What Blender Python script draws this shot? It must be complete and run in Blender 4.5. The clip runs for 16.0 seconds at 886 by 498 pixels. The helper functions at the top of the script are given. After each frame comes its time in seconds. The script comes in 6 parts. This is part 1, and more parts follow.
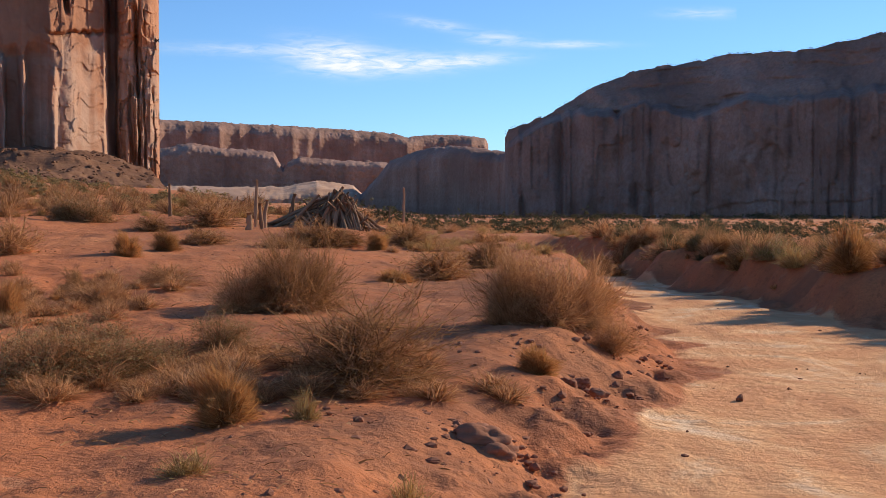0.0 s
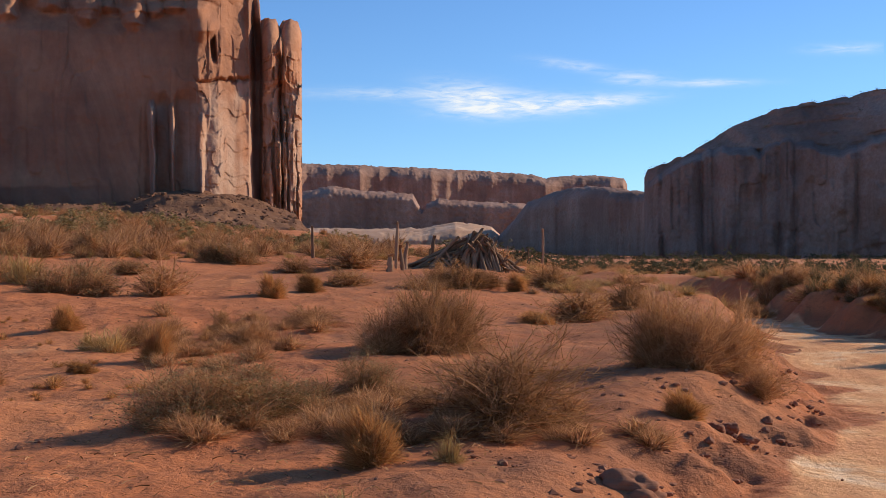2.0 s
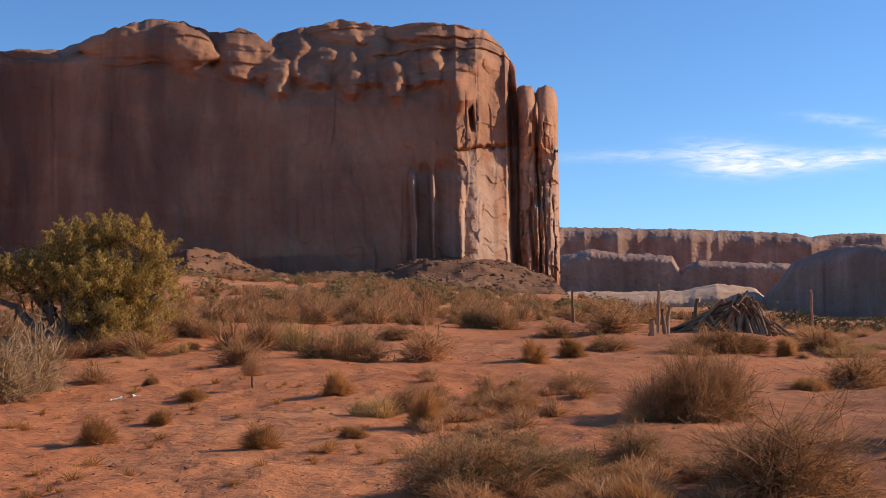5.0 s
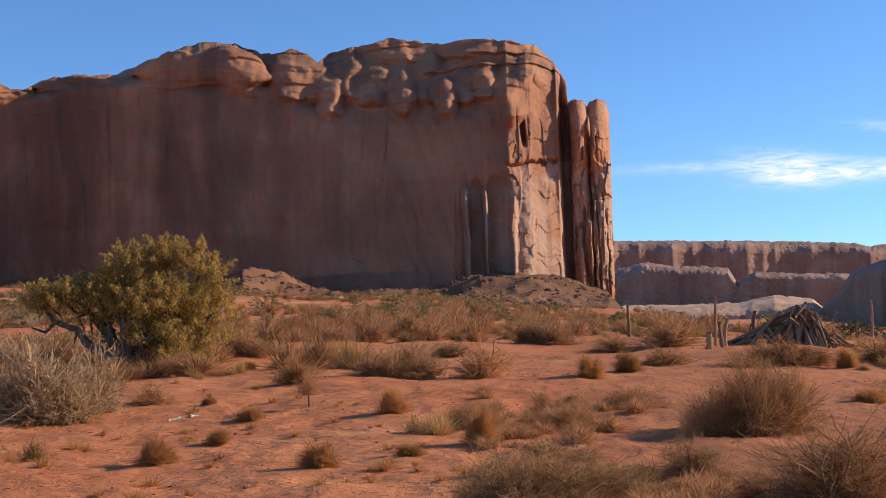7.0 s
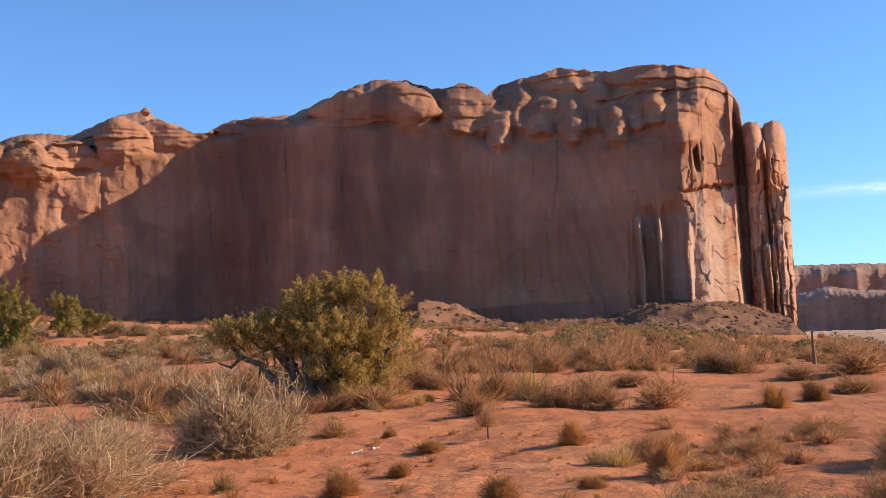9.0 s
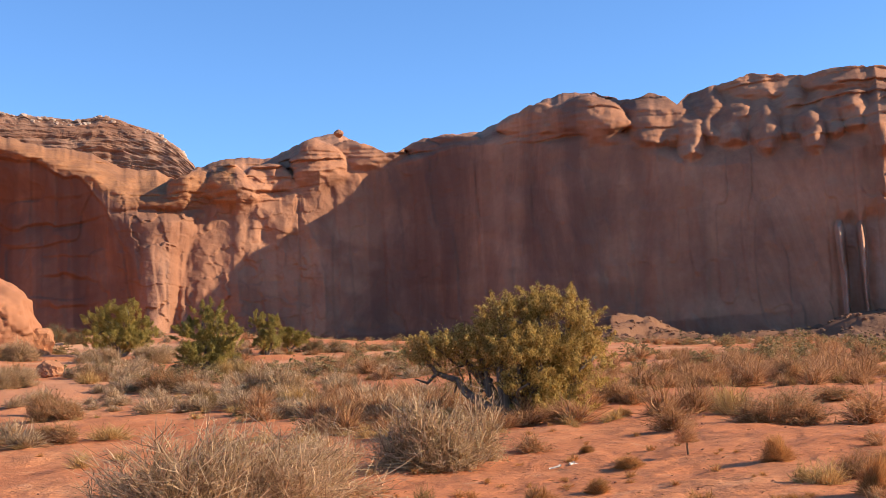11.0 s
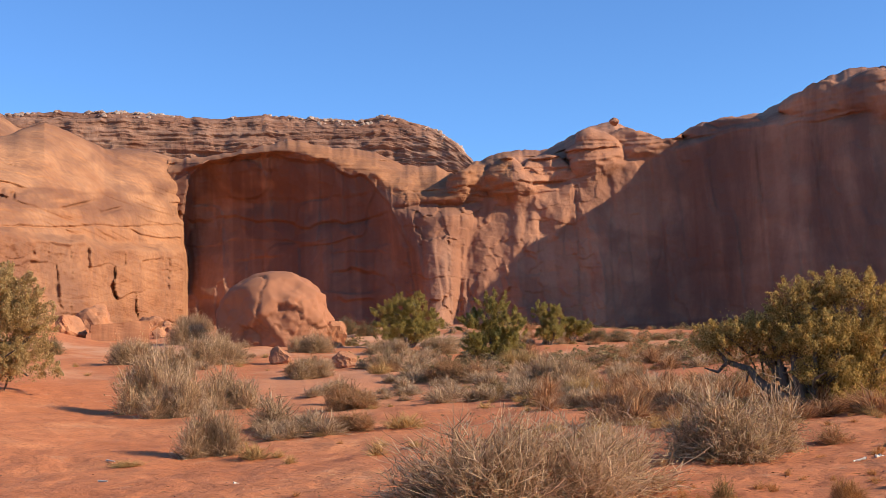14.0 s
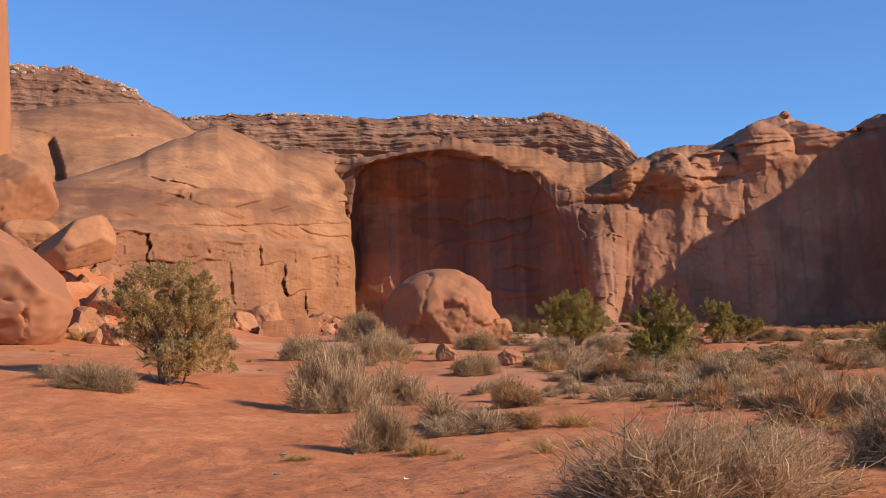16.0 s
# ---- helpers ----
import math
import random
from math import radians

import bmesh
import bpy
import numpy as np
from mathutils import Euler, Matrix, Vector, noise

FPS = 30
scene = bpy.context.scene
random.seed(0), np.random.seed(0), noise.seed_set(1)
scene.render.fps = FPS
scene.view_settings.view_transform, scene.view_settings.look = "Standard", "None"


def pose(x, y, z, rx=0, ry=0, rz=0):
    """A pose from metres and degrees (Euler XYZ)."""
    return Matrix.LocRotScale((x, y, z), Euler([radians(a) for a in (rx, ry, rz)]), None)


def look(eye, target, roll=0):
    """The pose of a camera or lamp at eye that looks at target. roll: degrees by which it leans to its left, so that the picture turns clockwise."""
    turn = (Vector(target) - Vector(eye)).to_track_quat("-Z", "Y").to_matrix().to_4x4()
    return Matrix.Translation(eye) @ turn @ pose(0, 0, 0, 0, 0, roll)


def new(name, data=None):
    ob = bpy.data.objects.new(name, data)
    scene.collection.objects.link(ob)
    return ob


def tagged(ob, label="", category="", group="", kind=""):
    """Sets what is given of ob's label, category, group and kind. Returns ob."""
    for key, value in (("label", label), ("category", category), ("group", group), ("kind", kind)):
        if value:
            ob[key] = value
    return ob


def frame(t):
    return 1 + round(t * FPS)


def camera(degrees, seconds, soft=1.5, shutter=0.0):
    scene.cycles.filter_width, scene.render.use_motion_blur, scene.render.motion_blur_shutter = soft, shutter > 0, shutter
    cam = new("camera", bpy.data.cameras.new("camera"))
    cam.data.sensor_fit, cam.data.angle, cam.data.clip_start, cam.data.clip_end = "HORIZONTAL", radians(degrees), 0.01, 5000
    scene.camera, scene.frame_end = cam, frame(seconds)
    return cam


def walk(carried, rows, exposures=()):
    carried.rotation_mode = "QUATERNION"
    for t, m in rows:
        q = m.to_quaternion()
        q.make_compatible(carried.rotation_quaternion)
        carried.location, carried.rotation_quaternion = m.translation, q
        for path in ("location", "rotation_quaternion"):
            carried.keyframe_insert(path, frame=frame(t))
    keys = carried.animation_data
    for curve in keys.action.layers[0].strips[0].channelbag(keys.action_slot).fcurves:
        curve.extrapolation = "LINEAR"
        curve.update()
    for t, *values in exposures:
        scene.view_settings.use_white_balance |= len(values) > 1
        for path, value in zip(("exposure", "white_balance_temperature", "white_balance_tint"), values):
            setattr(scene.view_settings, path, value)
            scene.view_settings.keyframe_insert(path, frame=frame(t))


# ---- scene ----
cam = camera(38.6, 16.0, soft=0.8)
EYE = 1.6  # the eye stands 1.6 m over the sand
PATH = [
    (0.0, pose(-0.000, -0.000, EYE + -0.000, 90 + -1.70, -0.00, -0.00)),
    (0.5, pose(-0.001, -0.005, EYE + -0.002, 90 + -1.47, 0.15, 0.80)),
    (1.0, pose(-0.009, 0.010, EYE + -0.000, 90 + -1.03, 0.15, 2.37)),
    (1.5, pose(-0.022, 0.021, EYE + 0.003, 90 + -0.48, 0.10, 3.92)),
    (2.0, pose(-0.042, 0.029, EYE + 0.007, 90 + 0.17, 0.20, 6.25)),
    (2.5, pose(-0.064, 0.028, EYE + 0.017, 90 + 0.87, 0.10, 9.24)),
    (3.0, pose(-0.072, 0.033, EYE + 0.022, 90 + 1.70, -0.02, 11.20)),
    (3.5, pose(-0.079, 0.022, EYE + 0.025, 90 + 2.09, 0.38, 12.88)),
    (4.0, pose(-0.089, 0.026, EYE + 0.022, 90 + 2.43, 0.51, 14.49)),
    (4.5, pose(-0.105, 0.030, EYE + 0.029, 90 + 2.84, 0.54, 16.41)),
    (7.0, pose(-0.109, 0.037, EYE + 0.042, 90 + 3.92, 1.50, 20.39)),
    (7.5, pose(-0.106, 0.044, EYE + 0.041, 90 + 4.34, 1.63, 20.93)),
    (8.0, pose(-0.120, 0.040, EYE + 0.041, 90 + 4.58, 1.92, 22.28)),
    (8.5, pose(-0.139, 0.042, EYE + 0.045, 90 + 5.09, 1.97, 25.23)),
    (9.0, pose(-0.146, 0.034, EYE + 0.053, 90 + 5.56, 2.23, 28.30)),
    (11.5, pose(-0.185, -0.014, EYE + 0.074, 90 + 6.55, 2.61, 39.27)),
    (12.0, pose(-0.210, -0.023, EYE + 0.073, 90 + 6.53, 2.78, 41.75)),
    (12.5, pose(-0.227, -0.024, EYE + 0.074, 90 + 6.70, 2.73, 43.73)),
    (13.0, pose(-0.249, -0.053, EYE + 0.077, 90 + 6.62, 2.67, 45.53)),
    (13.5, pose(-0.279, -0.069, EYE + 0.063, 90 + 6.69, 2.54, 47.53)),
    (14.0, pose(-0.302, -0.086, EYE + 0.076, 90 + 6.65, 2.52, 49.64)),
    (14.5, pose(-0.320, -0.100, EYE + 0.071, 90 + 6.91, 2.28, 51.69)),
    (15.0, pose(-0.333, -0.103, EYE + 0.069, 90 + 6.59, 2.05, 53.03)),
    (15.5, pose(-0.363, -0.118, EYE + 0.074, 90 + 6.65, 1.85, 55.13)),
    (16.0, pose(-0.377, -0.119, EYE + 0.083, 90 + 6.82, 1.84, 57.04)),
]
walk(cam, PATH, exposures=[(0.0, 0.1, 6850, 10), (2.5, 0.0, 6800, 10), (4.5, 0.05, 6800, 10), (7.0, 0.2, 6700, 10), (8.0, 0.28, 6700, 10), (9.0, 0.55, 6900, 10), (11.5, 0.75, 7000, 10), (12.5, 0.66, 6800, 10), (14.0, 0.5, 6600, 10), (16.0, 0.28, 6650, 10)])

# ---- light ----
SUN_AZ, SUN_EL = -58.0, 25.0  # azimuth counts to the left of the first view
sun_way = Vector((math.sin(radians(-SUN_AZ)) * math.cos(radians(SUN_EL)), math.cos(radians(SUN_AZ)) * math.cos(radians(SUN_EL)), math.sin(radians(SUN_EL))))
sun = new("sun", bpy.data.lights.new("sun", "SUN"))
sun.data.energy, sun.data.angle, sun.data.color = 4.8, radians(0.53), (1.0, 0.87, 0.70)
sun.matrix_world = look(sun_way * 100, (0, 0, 0))
world = bpy.data.worlds.new("world")
scene.world = world
world.use_nodes = True
sky = world.node_tree.nodes.new("ShaderNodeTexSky")
sky.sky_type, sky.sun_disc = "NISHITA", False
sky.sun_elevation, sky.sun_rotation = radians(SUN_EL), radians(-SUN_AZ)
sky.altitude, sky.air_density, sky.dust_density, sky.ozone_density = 1700, 1.0, 0.15, 3.0
world.node_tree.nodes["Background"].inputs["Strength"].default_value = 0.13
tint = world.node_tree.nodes.new("ShaderNodeMix")  # a dry, deep blue sky
tint.data_type, tint.blend_type = "RGBA", "MULTIPLY"
tint.inputs[0].default_value, tint.inputs[7].default_value = 1.0, (0.65, 0.92, 1.21, 1)
world.node_tree.links.new(sky.outputs[0], tint.inputs[6])
world.node_tree.links.new(tint.outputs[2], world.node_tree.nodes["Background"].inputs["Color"])


# ---- noise on arrays ----
def cell(i, j, k):
    h = (i * 374761393 + j * 668265263 + k * 2147483647) & 0xFFFFFFFF
    h = ((h ^ (h >> 13)) * 1274126177) & 0xFFFFFFFF
    h = ((h ^ (h >> 16)) * 2246822519) & 0xFFFFFFFF
    return ((h ^ (h >> 15)) & 0xFFFF) / 32767.5 - 1.0


def grain(x, y, z=0.0):
    """Smooth noise from -1 to 1, one cell a unit."""
    x, y, z = np.broadcast_arrays(np.asarray(x, float), np.asarray(y, float), np.asarray(z, float))
    i, j, k = np.floor(x).astype(np.int64), np.floor(y).astype(np.int64), np.floor(z).astype(np.int64)
    u, v, w = x - i, y - j, z - k
    u, v, w = (a * a * a * (a * (a * 6 - 15) + 10) for a in (u, v, w))
    out = 0.0
    for a in (0, 1):
        for b in (0, 1):
            for c in (0, 1):
                out = out + cell(i + a, j + b, k + c) * (u if a else 1 - u) * (v if b else 1 - v) * (w if c else 1 - w)
    return out


def fbm(x, y, z=0.0, octaves=4, gain=0.5):
    out, amp = 0.0, 1.0
    for o in range(octaves):
        out = out + amp * grain(x * 2.03**o + 17.3 * o, y * 2.03**o - 9.1 * o, z * 2.03**o + 4.7 * o)
        amp *= gain
    return out


def ridged(x, y, z=0.0, octaves=3):
    out, amp = 0.0, 1.0
    for o in range(octaves):
        out = out + amp * (1 - 2 * np.abs(grain(x * 2.1**o + 7.7 * o, y * 2.1**o + 3.3 * o, z * 2.1**o)))
        amp *= 0.5
    return out


def smooth(a, b, x):
    t = np.clip((x - a) / (b - a), 0, 1)
    return t * t * (3 - 2 * t)


def ramp(x, *knots):
    """Straight lines through knots (x, y)."""
    return np.interp(x, [k[0] for k in knots], [k[1] for k in knots])


# ---- meshes ----
def raw_mesh(name, verts, faces, mat, smooth_on=True):
    """A mesh from arrays of places and of equal-sided faces."""
    verts, faces = np.asarray(verts, np.float32), np.asarray(faces, np.int32)
    me = bpy.data.meshes.new(name)
    me.vertices.add(len(verts))
    me.vertices.foreach_set("co", verts.ravel())
    n, k = faces.shape
    me.loops.add(n * k)
    me.loops.foreach_set("vertex_index", faces.ravel())
    me.polygons.add(n)
    me.polygons.foreach_set("loop_start", np.arange(0, n * k, k, dtype=np.int32))
    me.polygons.foreach_set("use_smooth", np.full(n, smooth_on))
    me.materials.append(mat)
    me.update(calc_edges=True)
    me.validate()
    return me


def grid_mesh(name, p, mat, smooth_on=True, wrap=False):
    n, m = p.shape[:2]
    idx = np.arange(n * m).reshape(n, m)
    if wrap:
        idx = np.vstack([idx, idx[:1]])
    f = np.stack([idx[:-1, :-1], idx[1:, :-1], idx[1:, 1:], idx[:-1, 1:]], -1).reshape(-1, 4)
    return raw_mesh(name, p.reshape(-1, 3), f, mat, smooth_on)


def part(name, me, parent, label="", at=None):
    ob = new(name, me)
    ob.parent = parent
    if at is not None:
        ob.matrix_basis = at
    return tagged(ob, label) if label else ob


# ---- materials ----
def shader(name, rough=0.9, spec=0.2):
    mat = bpy.data.materials.new(name)
    mat.use_nodes = True
    tree = mat.node_tree
    b = tree.nodes["Principled BSDF"]
    b.inputs["Roughness"].default_value = rough
    b.inputs["Specular IOR Level"].default_value = spec
    return mat, tree, b


def node(tree, kind, **values):
    n = tree.nodes.new(kind)
    for k, v in values.items():
        n.inputs[k.replace("_", " ")].default_value = v
    return n


def noise_of(tree, scale, stretch=(1, 1, 1), detail=6.0, rough=0.6, distort=0.0, coord="Object"):
    tc = tree.nodes.new("ShaderNodeTexCoord")
    mp = tree.nodes.new("ShaderNodeMapping")
    mp.inputs["Scale"].default_value = stretch
    tree.links.new(tc.outputs[coord], mp.inputs["Vector"])
    n = node(tree, "ShaderNodeTexNoise", Scale=scale, Detail=detail, Roughness=rough, Distortion=distort)
    tree.links.new(mp.outputs[0], n.inputs["Vector"])
    return n.outputs["Fac"]


def stops(tree, fac, *cols):
    r = tree.nodes.new("ShaderNodeValToRGB")
    el = r.color_ramp.elements
    while len(el) < len(cols):
        el.new(0.5)
    for e, (pos, c) in zip(el, cols):
        e.position, e.color = pos, (*c, 1) if len(c) == 3 else c
    tree.links.new(fac, r.inputs[0])
    return r.outputs[0]


def mix(tree, fac, a, b, mode="MIX"):
    m = tree.nodes.new("ShaderNodeMix")
    m.data_type, m.blend_type = "RGBA", mode
    for sock, v in ((m.inputs[0], fac), (m.inputs[6], a), (m.inputs[7], b)):
        if isinstance(v, (int, float)):
            sock.default_value = v
        elif isinstance(v, tuple):
            sock.default_value = (*v, 1)
        else:
            tree.links.new(v, sock)
    return m.outputs[2]


def bump(tree, b, *layers):
    """Layers of (height socket, metres), from coarse to fine."""
    last = None
    for h, d in layers:
        n = node(tree, "ShaderNodeBump", Strength=1.0, Distance=d)
        tree.links.new(h, n.inputs["Height"])
        if last:
            tree.links.new(last, n.inputs["Normal"])
        last = n.outputs[0]
    tree.links.new(last, b.inputs["Normal"])


def ground_material():
    mat, t, b = shader("red_sand", 0.95, 0.1)
    big = noise_of(t, 0.22, detail=5, rough=0.6)
    mid = noise_of(t, 1.3, detail=8, rough=0.7)
    lump = noise_of(t, 7.0, detail=4, rough=0.65)
    fine = noise_of(t, 30, detail=6, rough=0.75)
    col = stops(t, big, (0.32, (0.52, 0.165, 0.064)), (0.52, (0.60, 0.21, 0.086)), (0.70, (0.65, 0.27, 0.118)))
    col = mix(t, stops(t, mid, (0.45, (0, 0, 0)), (0.62, (0.5, 0.5, 0.5))), col, (0.42, 0.148, 0.064))
    col = mix(t, stops(t, mid, (0.30, (0.7, 0.7, 0.7)), (0.42, (0, 0, 0))), col, (0.60, 0.30, 0.155))
    col = mix(t, stops(t, lump, (0.55, (0, 0, 0)), (0.66, (0.55, 0.55, 0.55))), col, (0.22, 0.08, 0.038))
    col = mix(t, stops(t, fine, (0.36, (0.55, 0.55, 0.55)), (0.52, (0, 0, 0))), col, (0.27, 0.10, 0.05))
    mask = t.nodes.new("ShaderNodeVertexColor")
    mask.layer_name = "packed"
    split = t.nodes.new("ShaderNodeSeparateColor")
    t.links.new(mask.outputs["Color"], split.inputs[0])
    far = noise_of(t, 0.05, detail=8, rough=0.7)
    open_sand = t.nodes.new("ShaderNodeMath")
    open_sand.operation = "MULTIPLY"
    t.links.new(stops(t, far, (0.50, (0, 0, 0)), (0.60, (0.8, 0.8, 0.8))), open_sand.inputs[0])
    t.links.new(split.outputs[1], open_sand.inputs[1])
    col = mix(t, open_sand.outputs[0], col, (0.66, 0.38, 0.22))
    # brown crust and trodden earth near the road
    crusty = t.nodes.new("ShaderNodeMath")
    crusty.operation = "MULTIPLY"
    t.links.new(stops(t, noise_of(t, 0.8, detail=8, rough=0.75, distort=0.6), (0.40, (0.25, 0.25, 0.25)), (0.58, (1, 1, 1))), crusty.inputs[0])
    t.links.new(split.outputs[2], crusty.inputs[1])
    col = mix(t, crusty.outputs[0], col, (0.27, 0.115, 0.062))
    # packed road: smoother, paler where the crust is worn to clay
    crust = noise_of(t, 0.5, detail=7, rough=0.7, distort=0.8)
    rut = noise_of(t, 1.0, stretch=(2.2, 0.3, 1), detail=5, rough=0.6, distort=0.3)
    way = stops(t, crust, (0.40, (0.69, 0.32, 0.145)), (0.52, (0.76, 0.40, 0.19)), (0.60, (0.81, 0.53, 0.31)), (0.70, (0.84, 0.61, 0.40)))
    way = mix(t, stops(t, rut, (0.5, (0, 0, 0)), (0.64, (0.35, 0.35, 0.35))), way, (0.50, 0.21, 0.09))
    way = mix(t, stops(t, fine, (0.30, (0.25, 0.25, 0.25)), (0.45, (0, 0, 0))), way, (0.40, 0.18, 0.09))
    edge = t.nodes.new("ShaderNodeMath")
    edge.operation = "ADD"
    t.links.new(split.outputs[0], edge.inputs[0])
    half = t.nodes.new("ShaderNodeMath")
    half.operation, half.inputs[1].default_value = "SUBTRACT", 0.5
    t.links.new(mid, half.inputs[0])
    t.links.new(half.outputs[0], edge.inputs[1])
    col = mix(t, stops(t, edge.outputs[0], (0.42, (0, 0, 0)), (0.62, (1, 1, 1))), col, way)
    t.links.new(col, b.inputs["Base Color"])
    bump(t, b, (mid, 0.07), (lump, 0.04), (fine, 0.007))
    return mat


def rock_material(name, lo, mid_c, hi, varnish=0.5, streak=0.09, band=0.25, relief=1.0, pale=0.3, beds_relief=0.5, fleck=0.45, run_relief=0.5):
    """Sandstone: flecked stone, dark varnish that runs down the faces, faint level beds."""
    mat, t, b = shader(name, 0.9, 0.15)
    big = noise_of(t, 0.02, detail=5, rough=0.6)
    run = noise_of(t, streak, stretch=(1, 1, 0.13), detail=7, rough=0.65, distort=0.8)
    run2 = noise_of(t, streak * 3.5, stretch=(1, 1, 0.06), detail=4, rough=0.6)
    beds = noise_of(t, band, stretch=(0.05, 0.05, 1), detail=4, rough=0.7)
    fine = noise_of(t, 0.5, detail=8, rough=0.7)
    col = stops(t, big, (0.32, lo), (0.5, mid_c), (0.68, hi))
    col = mix(t, stops(t, beds, (0.4, (0, 0, 0)), (0.62, (pale, pale, pale))), col, hi)
    v = stops(t, run, (0.46, (0, 0, 0)), (0.62, (varnish, varnish, varnish)))
    col = mix(t, v, col, (0.12, 0.062, 0.046))
    v2 = stops(t, run2, (0.52, (0, 0, 0)), (0.68, (varnish * 0.7,) * 3))
    col = mix(t, v2, col, (0.17, 0.085, 0.06))
    # vertex paling: bleached rock, and sunlit faces painted on the mesa corner
    paled = t.nodes.new("ShaderNodeVertexColor")
    paled.layer_name = "bleach_light"
    col = mix(t, paled.outputs["Color"], col, (0.54, 0.40, 0.30))
    # vertex darkening: rock stains, and on the mesa wall the alcove's painted shade
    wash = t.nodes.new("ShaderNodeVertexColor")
    wash.layer_name = "stain_shade"
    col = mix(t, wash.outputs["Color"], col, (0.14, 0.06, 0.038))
    col = mix(t, stops(t, fine, (0.3, (1 - fleck,) * 3), (0.62, (1, 1, 1))), (0.16, 0.07, 0.045), col)
    t.links.new(col, b.inputs["Base Color"])
    bump(t, b, (beds, beds_relief * relief), (run, run_relief * relief), (fine, 0.35 * relief))
    return mat


SAND = ground_material()
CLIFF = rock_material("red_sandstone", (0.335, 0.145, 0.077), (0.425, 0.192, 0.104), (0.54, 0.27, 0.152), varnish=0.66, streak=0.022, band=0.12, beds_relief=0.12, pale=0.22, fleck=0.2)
SLICK = rock_material("slickrock", (0.285, 0.118, 0.051), (0.38, 0.165, 0.074), (0.50, 0.245, 0.118), varnish=0.4, streak=0.03, band=0.30, beds_relief=0.8, pale=0.4, run_relief=0.08)
# distant sandstone, its base colour lifted and greyed to stand for haze
HAZED_ROCK = rock_material("hazed_sandstone", (0.28, 0.16, 0.118), (0.355, 0.208, 0.152), (0.45, 0.28, 0.212), varnish=0.35, streak=0.02, band=0.02, relief=1.2, beds_relief=0.02, pale=0.06)


# ---- ground ----
def polar(az, r, z=0.0):
    """A place r metres off, az degrees to the left of the first view."""
    return np.array([-math.sin(radians(az)) * r, math.cos(radians(az)) * r, z])


RADII = [0, 5, 12, 20, 32, 50, 80, 130, 220, 400, 900, 4800]
RISE = {  # height of the land along each bearing
    -60: [0, 0, 0.1, 0.2, 0.3, 0.3, 0.1, -0.2, -0.7, -1.2, -1.8, -6],
    -12: [0, 0, 0.1, 0.3, 0.3, 0.3, 0.1, -0.2, -0.7, -1.2, -1.8, -6],
    0: [0, 0, 0.12, 0.35, 0.6, 0.7, 0.4, 0, -0.6, -1.2, -1.8, 2],
    6: [0, 0, 0.15, 0.4, 0.95, 1.3, 1.3, 1.0, 0.3, 0.6, 6, 25],
    13: [0, 0, 0.15, 0.45, 0.95, 1.55, 2.2, 3.2, 5, 8, 8, 8],
    22: [0, 0, 0.1, 0.4, 1.0, 1.9, 3.2, 5.1, 8, 13, 13, 13],
    36: [0, 0, 0.05, 0.25, 0.95, 1.9, 3.8, 6.5, 10.5, 14, 14, 14],
    50: [0, 0, 0, 0.1, 0.45, 1.6, 4.0, 8.0, 13.5, 20, 20, 20],
    62: [0, 0, 0, 0, 0.15, 1.4, 4.4, 8.8, 15, 22, 22, 22],
    76: [0, 0, 0, 0, 0.2, 2.4, 5.5, 9.5, 15, 22, 22, 22],
    130: [0, 0, 0, 0, 0.1, 0.5, 1, 2, 3, 4, 4, 4],
}


def road_side(x, y):
    """Metres from the edge of the dirt road, less than nothing on it."""
    near = ramp(y, (-40, -10), (-5, -2.6), (0, -1.3), (8.2, 0.76), (10, 1.2), (11.4, 1.65), (13.2, 2.35), (14.6, 2.7), (16.4, 2.94), (20.3, 3.24), (26.9, 3.8), (33, 4.0), (48, 2.5))
    far = ramp(y, (-40, -4), (-5, 3.4), (0, 5.6), (8, 8.4), (13, 8.1), (18.4, 7.4), (21, 6.9), (25.3, 6.55), (29.8, 6.2), (34, 5.6), (48, 4.2))
    mid, half = (near + far) / 2, (far - near) / 2
    return np.abs(x - mid) - half, x - mid


def land(x, y):
    """Height of the ground, smooth enough to stand things on."""
    x, y = np.asarray(x, float), np.asarray(y, float)
    r, az = np.hypot(x, y), np.degrees(np.arctan2(-x, y))
    keys = sorted(RISE)
    q = np.log(RADII[1:])
    rows = [np.interp(np.log(np.maximum(r, 5)), q, RISE[k][1:]) for k in keys]
    z = rows[0]
    for i in range(len(keys) - 1):
        w = smooth(keys[i], keys[i + 1], az)
        z = np.where(az > keys[i], rows[i] * (1 - w) + rows[i + 1] * w, z)
    rough = smooth(3, 30, r)
    z = z + 0.10 * rough * fbm(x * 0.23, y * 0.23, octaves=2) + 0.045 * smooth(2, 8, r) * fbm(x * 0.9, y * 0.9, 3.1, octaves=2)
    z = z + 0.5 * smooth(50, 150, r) * smooth(-3, 15, az) * fbm(x * 0.06, y * 0.06, 8.0, octaves=2)
    heap = polar(75.8, 109)  # rubble under the rock pile
    z = z + 7.0 * np.exp(-(((x - heap[0]) ** 2 + (y - heap[1]) ** 2) / 11.5**2))
    side, way = road_side(x, y)
    near = 1 - smooth(44, 60, y)
    berm = 0.35 * np.exp(-(((side - 1.4) / 1.3) ** 2)) * np.where(way > 0, 1.0, 0.35) * smooth(6, 16, y)
    wob = np.where(way > 0, 0.45, 0.25) * fbm(x * 0.8, y * 0.8, 5.0, octaves=3)
    cut = 1 - smooth(-0.15, np.where(way > 0, 1.0, 1.5), side + wob)
    z = z + near * berm
    return z + near * cut * (-0.27 - z + 0.03 * grain(x * 0.7, y * 0.4, 2.0))


